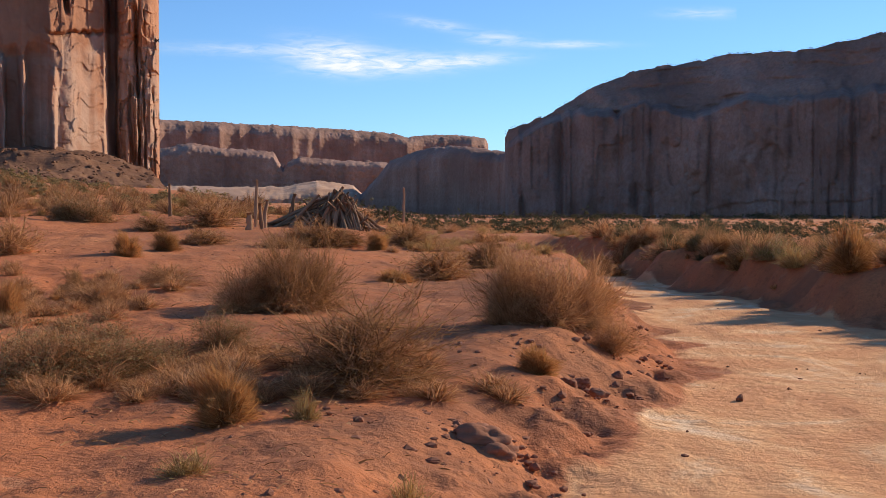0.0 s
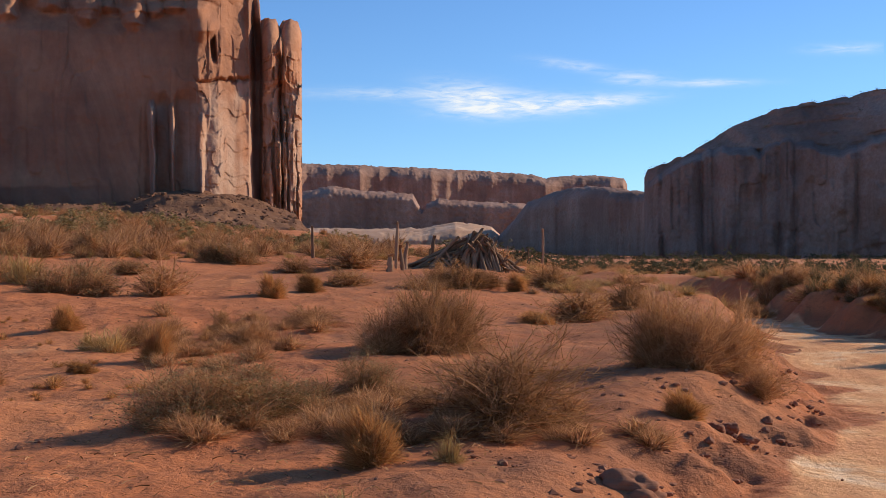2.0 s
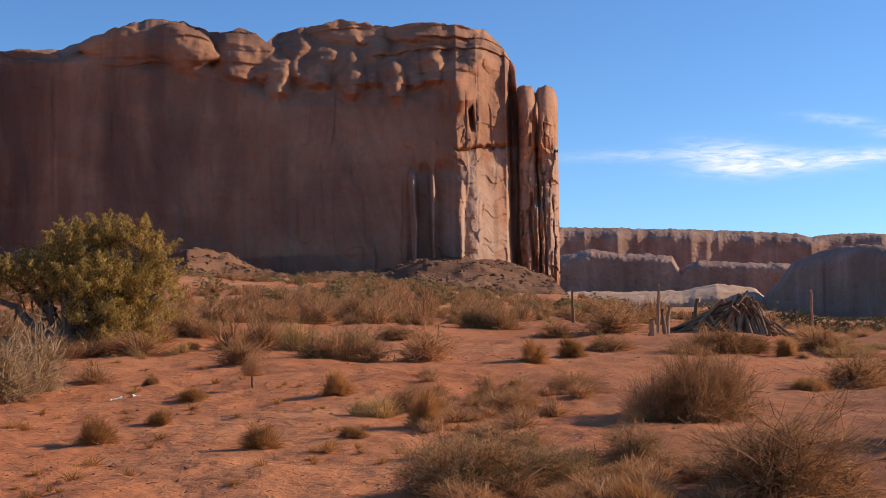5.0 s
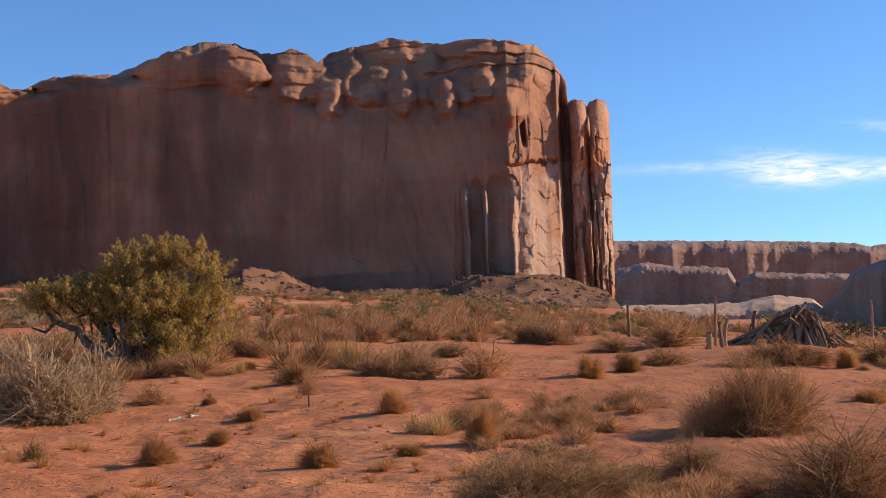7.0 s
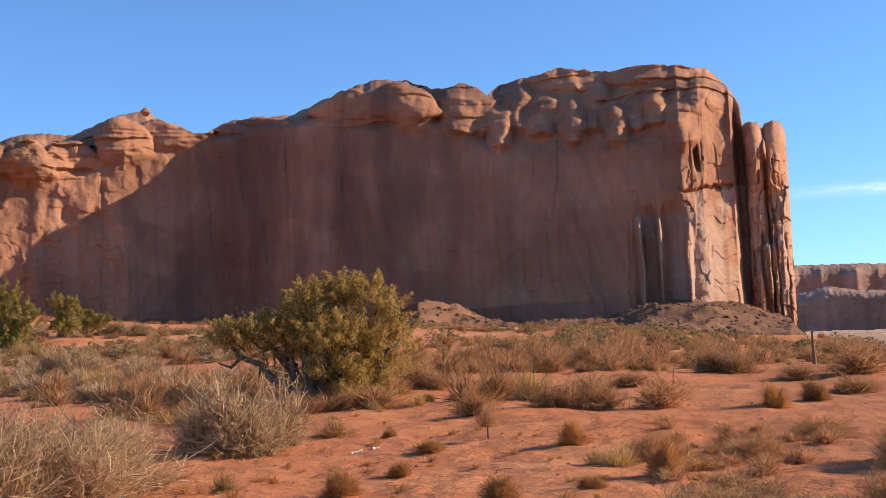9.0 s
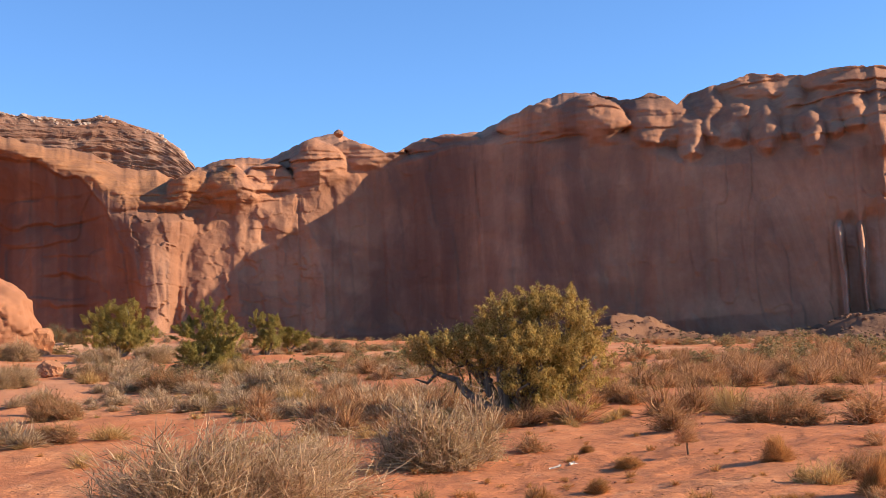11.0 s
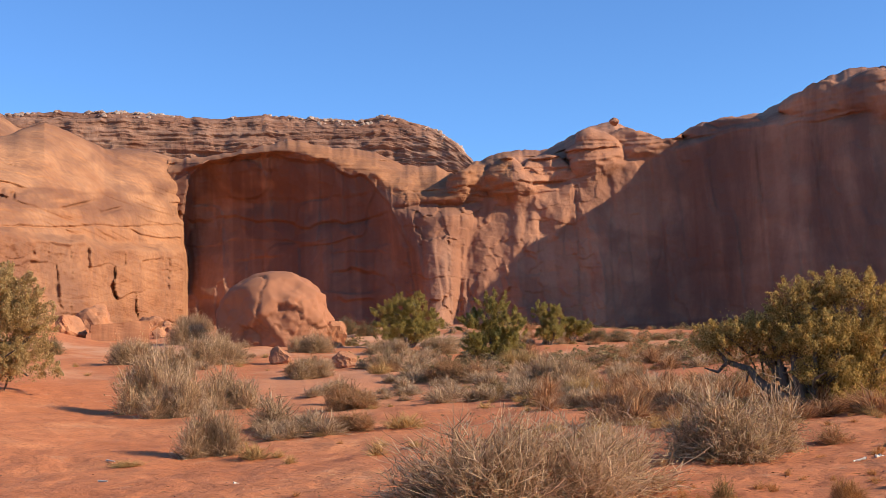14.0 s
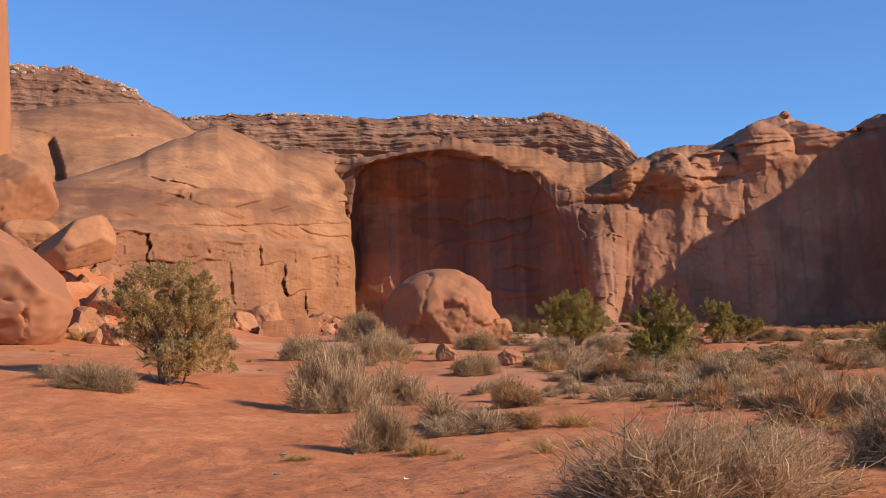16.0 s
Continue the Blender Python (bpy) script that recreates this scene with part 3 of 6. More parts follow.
    # a balanced stone on the knob above the bay
    knob = new("rock_knob", rock_mesh("rock_knob", 402, CLIFF, 3, 0.2, 3))
    knob.matrix_basis = Matrix.Translation(polar(41.3, 468, float(high(11.93, 468)))) @ Matrix.Diagonal((4.0, 3.6, 2.8, 1))
    return tagged(knob, "small rounded stone on the crest of the mesa", "rock")


def dome_wall():
    """Slickrock that lies back: a cliff of blocks, a pale bench, then a long rounded slope; a second dome stands behind."""
    az = np.arange(60.78, 84, 0.055)
    base = ramp(az, (60.7, 3.2), (70, 3.0), (84, 2.4))
    rim = ramp(az, (60.7, 10.95), (62.6, 11.4), (64.4, 11.5), (65.7, 12.06), (66.6, 12.5), (66.95, 12.62), (67.3, 12.45), (67.9, 12.2), (69.2, 11.75), (70.2, 11.3), (71.65, 10.76), (74, 10), (84, 9)) + 0.05 * grain(az * 1.9, 2.0)
    v = np.concatenate([np.linspace(0, 1, 250), np.linspace(1.04, 1.4, 9)])
    A, V = np.meshgrid(az, v, indexing="ij")
    E = base[:, None] + (rim - base)[:, None] * np.minimum(V, 1)
    K = rim[:, None]
    side = A + (0.05 * grain(E * 0.8, 2.0) + 0.03 * grain(E * 2.2, 3.0) - 0.22 * smooth(8.2, 8.5, E) * (1 - smooth(8.8, 9.2, E)) + 0.10 * np.maximum(0, E - 9.2)) * (1 - smooth(62, 63, A))
    d = ramp(A, (60.7, 452), (62, 418), (65, 338), (70, 258), (76, 190), (84, 150)) + 40 * (1 - smooth(60.8, 61.12, side))
    bench = ramp(A, (60.7, 6.9), (64.2, 6.95), (65.3, 7.4), (68.7, 7.7), (71.2, 7.95), (76, 8.2), (84, 8)) + 0.12 * grain(A * 0.8, 1.0) + 0.05 * grain(A * 3, 4.0)
    up = smooth(bench, bench + 0.5, E)
    u = np.clip((E - bench) / (K - bench), 0, 1)
    lay = ramp(A, (60.7, 0.35), (61.5, 0.6), (64, 1.0), (84, 1.0))
    r = d + 1.5 * (E - 3) + lay * (15 * smooth(bench, bench + 0.4, E) + 95 * (1 - (1 - np.minimum(u, 0.998) ** 1.6) ** 0.6))
    # stacked blocks with open joints below the bench
    foot = 1 - smooth(bench - 0.15, bench + 0.05, E)
    row = (E - 3) * 0.72 + 0.16 * grain(A * 0.7, 4.0) + 0.08 * grain(A * 2.1, 5.0)
    tier = np.round(row).astype(np.int64)
    col = A * (0.62 + 0.11 * (tier % 3)) + 0.37 * tier + 0.10 * grain(A * 0.9, E * 1.1) + 0.05 * grain(A * 4, E * 2.5)
    block = np.round(col).astype(np.int64)
    gap = np.abs(col - block)
    crack = smooth(0.44, 0.5, gap) ** 2 * (cell(block, tier, 5) > -0.4) + 0.7 * smooth(0.42, 0.5, np.abs(row - tier)) ** 2 * (cell(block, tier, 6) > -0.2)
    r = r + foot * (0.8 * crack - 2.4 * cell(block, tier, 3) + 3.0 * (cell(block, tier, 8) > 0.6) - 0.8 * blocks(A, E, 1.6, 1.6, 38.0))
    r = r - foot * 1.8 * fbm(A * 0.9, E * 0.5, 2.0, 4) - foot * 1.1 * fbm(A * 4, E * 2, 6.0, 4)
    # low loaves, level beds and a few pockets in the slope above
    r = r - up * (9 * fbm(A * 0.28, E * 0.45, 14.0, 2) + 3 * np.abs(grain(A * 0.55, E * 0.9, 16.0)))
    z = high(E, r)
    r = r + up * (beds(z, A, E, 5.2, 3.4, 81.0) + beds(z, A, E, 1.9, 1.3, 87.0)) - up * 2.2 * fbm(A * 0.45, E * 0.9, 8.0, 4)
    line = 8.0 + 0.10 * grain(A * 0.6, 3.0) + 0.04 * grain(A * 3, 5.0)
    r = r + 3.0 * np.exp(-(((E - line) / 0.05) ** 2)) * smooth(-0.2, 0.2, grain(A * 0.5, 6.0) + 0.6 * (A < 63.6))
    for a, e, wide, tall in ((69.0, 9.45, 0.35, 0.22), (68.3, 9.4, 0.12, 0.18), (65.6, 9.0, 0.7, 0.07), (64.2, 8.75, 0.5, 0.08), (71.2, 10.35, 0.5, 0.12), (61.35, 9.0, 0.25, 0.10)):
        r = r + 3.5 * np.exp(-(((A - a) / wide) ** 4) - ((E - e + 0.25 * (A - a) * (wide > 0.3)) / tall) ** 4)
    rift = np.exp(-((grain(A * 0.8, E * 0.35, 24.0) / 0.012) ** 2)) * smooth(0.1, 0.3, grain(A * 0.3, E * 0.4, 25.0))
    r = r + up * 0.9 * rift
    z = high(E, r) - 40 * np.maximum(0, V - 1)
    px, py = -np.sin(np.radians(A)), np.cos(np.radians(A))
    z[:, 0] = land(px[:, 0] * r[:, 0], py[:, 0] * r[:, 0]) - 4
    r = r + 60 * np.maximum(0, V - 1)
    ob = new("slickrock_dome", grid_mesh("slickrock_dome", np.stack([px * r, py * r, z], -1), SLICK))
    blot = smooth(-0.1, 0.45, fbm(A * 0.35, E * 0.55, 61.0, 4)) * 0.62 + 0.2 * smooth(0.0, 0.4, fbm(A * 1.5, E * 0.3, 62.0, 3))
    band = smooth(0.0, 0.3, fbm(A * 0.25, E * 2.2, 63.0, 3)) * smooth(8.2, 8.6, E) * (1 - smooth(9.6, 10.4, E))
    q = np.clip(blot * (0.4 + 0.6 * smooth(8.2, 8.8, E)) + 0.35 * band, 0, 0.7) * (1 - 0.8 * smooth(bench, bench + 0.1, E) * (1 - smooth(8.0, 8.3, E))) * (1 - 0.6 * smooth(10.8, 11.6, E)) + 0.10 * foot
    q = np.clip(q, 0, 0.8).ravel()
    ob.data.color_attributes.new("stain_shade", "FLOAT_COLOR", "POINT").data.foreach_set("color", np.stack([q, q, q, q * 0 + 1], 1).astype(np.float32).ravel())
    tagged(ob, "sunlit rounded sandstone dome with cracked lower ledges", "cliff", kind="structure")
    # the dome behind, with a deep cleft down its flank
    az = np.arange(66.2, 84, 0.07)
    rim = ramp(az, (66.2, 11.8), (68.2, 12.41), (69.4, 13.14), (70.7, 13.48), (73.1, 13.41), (75.5, 12.95), (84, 12.5)) + 0.04 * grain(az * 2, 3.0)
    A, V = np.meshgrid(az, np.linspace(0, 1.3, 170), indexing="ij")
    E = 6 + (rim[:, None] - 6) * np.minimum(V, 1)
    d = ramp(az, (66.2, 400), (70, 362), (76, 330), (84, 300))
    u = np.clip((E - 8) / (rim[:, None] - 8), 0, 1)
    r = d[:, None] + 110 * (1 - (1 - np.minimum(u, 0.998) ** 1.5) ** 0.6)
    r = r - 9 * fbm(A * 0.25, E * 0.4, 15.0, 2)
    cleft = A - 73.3 - 0.32 * (E - 9.4) - 0.05 * grain(E * 1.2, 4.0)
    r = r + 9 * smooth(0.0, 0.08, cleft) * (1 - smooth(0.10, 1.1, cleft)) * smooth(8.4, 9, E) * (1 - smooth(11.5, 12, E))
    z = high(E, r)
    r = r + beds(z, A, E, 7.0, 2.6, 91.0) + beds(z, A, E, 2.3, 1.0, 97.0) - 2.0 * fbm(A * 0.45, E * 0.9, 9.0, 4) + 60 * np.maximum(0, V - 1)
    z = high(E, r) - 40 * np.maximum(0, V - 1)
    ob = new("slickrock_dome", grid_mesh("far_dome", np.stack([-np.sin(np.radians(A)) * r, np.cos(np.radians(A)) * r, z], -1), SLICK))
    return tagged(ob, "sunlit smooth sandstone dome with one deep cleft", "cliff", kind="structure")


def back_mesa():
    az = np.arange(46, 82, 0.07)
    d = np.full(len(az), 760.0)
    rim = ramp(az, (46, 8), (47.9, 10.6), (48.5, 11.3), (49.5, 11.95), (51, 12.5), (51.8, 12.7), (53, 12.4), (54.6, 12.6), (57.5, 12.85), (59.2, 12.65), (62.8, 12.95), (66, 12.9), (68.6, 12.75), (69.8, 13.3), (70.7, 14), (71.5, 14.25), (73.2, 14.8), (82, 14.9))

    def dress(A, V, r, z, top, X, Y):
        step = np.floor(V * 7 + 0.35 * fbm(A * 0.5, V * 2, 0.0, 2)) / 9
        fine = np.floor(V * 23 + 0.5 * fbm(A * 0.8, V * 3, 4.0, 2)) / 23
        r = r + (34 * (step - V) + 20 * (fine - V)) * (V < 1.02) + 1.3 * fbm(A * 1.6, V * 6, 0.0, 4)
        z = z + top * 1.8 * np.maximum(0, fbm(A * 2.5, 0.3, 0.0, 4))
        return r, z

    ob = cliff_sheet("back_mesa", az, d, high(np.full(len(az), 8.0), d), high(rim, d + 40), LEDGES, rows=170, back=50, dome=0.9, flute=0.3, wave=0.03, ledge=1.5, rough=0.8, dress=dress)
    return tagged(ob, "layered brown ledges of a mesa top with pale blocks", "mesa", kind="structure")


def right_mesa():
    """A wall of tall buttresses with shelves above it that step back to a ragged rim."""
    az = np.arange(-46, -2.78, 0.05)
    d = ramp(az, (-46, 520), (-20, 640), (-10, 700), (-3.4, 740), (-2.95, 755), (-2.78, 790))
    rim = ramp(az, (-46, 9), (-19.2, 7.57), (-17.2, 7.25), (-16.3, 6.93), (-12.7, 6.87), (-11, 6.51), (-8.75, 6.26), (-6.75, 5.49), (-5.1, 4.55), (-3.7, 3.88), (-2.95, 3.63), (-2.78, 3.2))
    rim = rim + 0.05 * grain(az * 3.1, 1.0) + 0.045 * smooth(-0.05, 0.05, grain(az * 1.7, 4.0))
    mid = np.minimum(rim - 0.05, ramp(az, (-46, 6), (-19.2, 5.4), (-15.3, 5.0), (-13.7, 5.2), (-12.2, 4.75), (-10.5, 4.6), (-8.8, 4.85), (-7.8, 4.3), (-7.2, 4.5), (-6, 4.5), (-4.5, 4.1), (-2.78, 3.1)))
    v = np.concatenate([np.linspace(0, 1, 190), 1 + np.linspace(0, 1, 8)[1:]])
    A, V = np.meshgrid(az, v, indexing="ij")
    E = -0.5 + (rim[:, None] + 0.5) * np.minimum(V, 1)
    q = A / 2.1 + 0.9 * grain(A * 0.4, 2.0)
    q = 2 * (q - np.floor(q)) - 1
    q2 = A / 0.42 + 0.7 * grain(A * 1.3, 5.0)
    q2 = 2 * (q2 - np.floor(q2)) - 1
    column = np.sqrt(np.maximum(0, 1 - q * q)) * (0.75 + 0.5 * grain(A * 0.4, 7.0))
    top = mid[:, None] - 0.22 * (1 - column) + 0.22 * grain(A * 0.9, 3.0) + 0.08 * grain(A * 3.2, 3.0)
    wall = 1 - smooth(top - 0.25, top + 0.05, E)
    shelf = np.maximum(0, E - mid[:, None] + 0.1)
    r = d[:, None] + 2.5 * np.maximum(E, 0) - wall * (11 * column + 2.2 * np.sqrt(np.maximum(0, 1 - q2 * q2)) * smooth(-0.3, 0.4, grain(A * 0.9, E * 0.3, 8.0)) + 5 * fbm(A * 0.7, E * 0.25, 6.0, 3))
    r = r + 16 * smooth(-0.05, 0.12, E - top) + 13 * shelf
    z = high(E, r)
    r = r + (1 - wall) * (beds(z, A, E, 9.0, 2.2, 15.0) + beds(z, A, E, 3.5, 1.2, 19.0) - 5 * fbm(A * 0.5, E * 0.8, 7.0, 4)) + wall * beds(z, A, E, 16.0, 2.5, 25.0)
    r = r - 1.6 * fbm(A * 1.6, E * 1.4, 4.0, 4) - wall * 1.5 * smooth(-0.05, 0.05, grain(A * 2.4, E * 0.5, 9.0)) + 200 * np.clip(V - 1, 0, 1)
    z = high(E, r) - 45 * np.clip(V - 1, 0, 1)
    ob = new("shaded_mesa", grid_mesh("shaded_mesa", np.stack([-np.sin(np.radians(A)) * r, np.cos(np.radians(A)) * r, z], -1), HAZED_ROCK))
    return tagged(ob, "dark shaded sandstone mesa wall across the valley", "mesa", kind="structure")


def far_mesas():
    az = np.arange(-3.4, 4.4, 0.04)
    d = np.full(len(az), 1150.0) + 40 * az
    rim = ramp(az, (-3.4, 2.6), (-2.7, 2.72), (-0.4, 2.97), (0.6, 2.87), (2.4, 2.28), (3.0, 1.5), (3.7, 0.75), (4.4, 0.1))
    tagged(cliff_sheet("valley_butte", az, d, high(np.full(len(az), -0.2), d), high(rim, d + 60), HAZED_ROCK, rows=60, back=60, shelf=90, dome=0.45, flute=6, wave=0.02), "shaded sandstone butte standing in the valley", "butte", kind="structure")
    az = np.arange(2.2, 15, 0.04)
    d = np.full(len(az), 1900.0)
    rim = ramp(az, (2.2, 2.1), (2.9, 2.2), (4.7, 2.28), (6.46, 2.4), (7.0, 2.2), (7.2, 1.9), (7.6, 2.6), (8, 2.69), (9.7, 2.76), (11.2, 3), (12.8, 2.7), (15, 2.6))
    ob = cliff_sheet("low_butte", az, d, high(np.full(len(az), 0.9), d), high(rim, d + 60), HAZED_ROCK, rows=50, back=60, shelf=140, dome=0.4, flute=8, wave=0.012, rough=3)
    tagged(ob, "shaded low sandstone buttes in the distance", "butte", kind="structure")
    az = np.arange(-2.05, 15, 0.04)
    d = ramp(az, (-2.05, 3650), (-1.9, 3600), (15, 3200))
    rim = ramp(az, (-2.05, 3.0), (-1.9, 3.3), (-0.5, 3.45), (0.9, 3.43), (1.6, 3.3), (2.2, 3.5), (5.2, 3.72), (9.7, 3.93), (15, 4.1))
    ob = cliff_sheet("far_mesa", az, d, high(np.full(len(az), 0.6), d), high(rim, d + 90), HAZED_ROCK, rows=70, back=90, shelf=300, dome=0.35, flute=26, wave=0.006, ledge=1.2, rough=3)
    tagged(ob, "long flat-topped mesa on the horizon", "mesa", kind="structure")
    az = np.arange(1.5, 14.5, 0.05)
    d = np.full(len(az), 1300.0)
    rim = ramp(az, (1.5, 0.15), (2.4, 0.4), (3.6, 0.75), (4.06, 1.2), (5.7, 1.42), (6.6, 1.25), (7.2, 1.1), (9, 1.1), (12, 1.12), (14.5, 1.1))
    ob = cliff_sheet("slickrock_hills", az, d, high(np.full(len(az), -0.1), d), high(rim, d + 250), PALE_HILL, rows=60, back=400, shelf=150, dome=0.97, flute=6, wave=0.012, rough=3, ledge=1)
    tagged(ob, "low sunlit slickrock hills beyond the sand", "hills", kind="structure")


LEDGES = rock_material("ledgy_brown_rock", (0.19, 0.084, 0.05), (0.26, 0.12, 0.072), (0.40, 0.235, 0.155), varnish=0.4, streak=0.05, band=0.28, relief=2.0, pale=0.7)
PALE_HILL = rock_material("pale_slickrock", (0.44, 0.25, 0.15), (0.54, 0.33, 0.21), (0.62, 0.41, 0.28), varnish=0.15, streak=0.05, band=0.1, relief=0.6, fleck=0.2)
PALE_BLOCK = rock_material("pale_caprock", (0.34, 0.21, 0.15), (0.44, 0.31, 0.23), (0.56, 0.44, 0.34), varnish=0.1, streak=0.3, band=0.5, relief=0.5, fleck=0.1)


# ---- stones ----
def rock_mesh(name, seed, mat, detail=3, knobs=0.25, cuts=5, flat=0.0, fine=0.05, breaks=()):
    """A stone about 1 m across: a ball dented by noise and split by flat breaks."""
    bm = bmesh.new()
    bmesh.ops.create_icosphere(bm, subdivisions=detail, radius=0.5)
    p = np.array([v.co[:] for v in bm.verts])
    u = p / np.linalg.norm(p, axis=1)[:, None]
    r = 0.5 * (1 + knobs * fbm(u[:, 0] * 1.3 + seed * 5.1, u[:, 1] * 1.3, u[:, 2] * 1.3 + seed, 3))
    rng = np.random.default_rng(seed)
    for _ in range(cuts):
        n = rng.normal(size=3)
        n /= np.linalg.norm(n)
        lim = rng.uniform(0.30, 0.44)
        c = u @ n
        r = np.where(c > 0.05, np.minimum(r, lim / np.maximum(c, 0.05)), r)
    for *n, lim in breaks:  # chosen broken faces, a little wavy
        n = np.array(n) / np.linalg.norm(n)
        c = u @ n
        lim = lim * (1 + 0.05 * fbm(u[:, 0] * 3, u[:, 1] * 3, u[:, 2] * 3 + 7, 3))
        r = np.where(c > 0.05, np.minimum(r, lim / np.maximum(c, 0.05)), r)
    split = np.exp(-((grain(u[:, 0] * 1.7 + seed, u[:, 1] * 1.7, u[:, 2] * 1.7 + 0.3 * grain(u[:, 0] * 6, u[:, 1] * 6, u[:, 2] * 6)) / 0.035) ** 2))
    r = r * (1 - 0.05 * split * (detail > 3)) * (1 + fine * fbm(u[:, 0] * 6 + seed, u[:, 1] * 6, u[:, 2] * 6, 3))
    p = u * r[:, None]
    p[:, 2] *= 1 - flat
    f = np.array([[v.index for v in q.verts] for q in bm.faces])
    bm.free()
    return raw_mesh(name, p, f, mat, cuts < 3 or detail > 4)


STONE = rock_material("boulder_sandstone", (0.36, 0.14, 0.064), (0.46, 0.195, 0.09), (0.55, 0.265, 0.13), varnish=0.45, streak=0.5, band=1.2, relief=0.12, pale=0.35)
BOULDER = rock_material("red_boulder_sandstone", (0.30, 0.115, 0.054), (0.37, 0.152, 0.075), (0.45, 0.21, 0.11), varnish=0.3, streak=0.15, band=0.5, relief=0.16, pale=0.2, fleck=0.3)
TALUS = rock_material("talus_rubble", (0.13, 0.06, 0.032), (0.18, 0.085, 0.045), (0.27, 0.135, 0.072), varnish=0.15, streak=0.2, band=0.6, relief=0.8)


def talus():
    az = np.arange(10.6, 33.2, 0.06)
    crest = ramp(az, (10.6, -0.4), (11.6, 0.15), (12.1, 0.7), (12.9, 1.8), (14.3, 2.35), (16, 2.75), (19.1, 2.72), (20.3, 2.35), (22.5, 2.2), (25, 2.1), (26.3, 2.4), (27.3, 2.75), (28.2, 2.95), (29.3, 3.05), (30.1, 2.85), (30.8, 2.4), (33.2, 1.8))
    t = np.linspace(0, 1, 90)
    A, T = np.meshgrid(az, t, indexing="ij")
    foot = ramp(az, (10.6, 335), (13, 305), (20, 288), (26, 288), (29, 256), (33.2, 300))[:, None]
    top = ramp(az, (10.6, 382), (13, 382), (17, 370), (25, 381), (26.5, 368), (29.3, 326), (31, 342), (33.2, 392))[:, None]
    r = foot + (top - foot) * np.minimum(T, 0.86) / 0.86 + np.maximum(0, T - 0.86) * 180
    x, y = -np.sin(np.radians(A)), np.cos(np.radians(A))
    z0 = land(x * foot, y * foot) - 1.0
    z1 = high(crest, top[:, 0])[:, None]
    s = np.minimum(T, 0.86) / 0.86
    z = z0 + (z1 - z0) * (0.75 * s + 0.25 * s**2) - np.maximum(0, T - 0.86) * 20
    z = z + 1.3 * s * (1.2 - s) * 3 * fbm(x * r * 0.06, y * r * 0.06, 0.0, 3) + 0.6 * np.maximum(0, fbm(x * r * 0.3, y * r * 0.3, 3.0, 3))
    ledge = smooth(26.8, 27.6, A) * (1 - smooth(30.2, 30.8, A))
    z = z + 0.5 * np.sign(np.sin(s * 30 + 2 * grain(A * 0.6, 3.0))) * smooth(0.35, 0.6, s) * smooth(-0.1, 0.2, grain(A * 0.5, 8.0))
    z = z + ledge * 0.9 * np.sign(np.sin(s * 22 + grain(A * 2, 0.0))) * s
    ob = new("talus_slope", grid_mesh("talus_slope", np.stack([x * r, y * r, z], -1), TALUS))
    tagged(ob, "dark brown rubble slope at the foot of the cliff", "talus", kind="structure")
    # loose blocks over the slope
    rng = np.random.default_rng(5)
    base = [rock_mesh("block", 40 + i, TALUS, 1, 0.2, 6) for i in range(5)]
    vs, fs, n = [], [], 0
    for _ in range(1500):
        i, j = int(rng.uniform(0, len(az))), int(rng.beta(1.6, 1.2) * 76)
        c = np.array([x[i, j] * r[i, j], y[i, j] * r[i, j], z[i, j]])
        me = base[int(rng.integers(5))]
        p = np.empty(len(me.vertices) * 3, np.float32)
        me.vertices.foreach_get("co", p)
        p = p.reshape(-1, 3) * (0.4 + 1.7 * rng.random() ** 3) * np.array([1, 1, 0.7])
        a = rng.uniform(0, 6.28)
        q = np.stack([p[:, 0] * math.cos(a) - p[:, 1] * math.sin(a), p[:, 0] * math.sin(a) + p[:, 1] * math.cos(a), p[:, 2]], 1) + c
        vs.append(q)
        fs.append(np.array([t.vertices[:] for t in me.polygons]) + n)
        n += len(q)
    ob = new("talus_blocks", raw_mesh("talus_blocks", np.vstack(vs), np.vstack(fs), TALUS, False))
    tagged(ob, "loose angular sandstone blocks strewn over the talus", "rubble", kind="stuff")


main_wall()
dome_wall()
back_mesa()
right_mesa()
far_mesas()
talus()


def stand(ob, az, r, sink=0.0, turn=0.0, scale=(1, 1, 1), tip=(0, 0)):
    p = polar(az, r)
    z = float(land(p[0], p[1])) - sink
    ob.matrix_basis = Matrix.Translation((p[0], p[1], z)) @ pose(0, 0, 0, tip[0], tip[1], turn) @ Matrix.Diagonal((*scale, 1))
    return ob


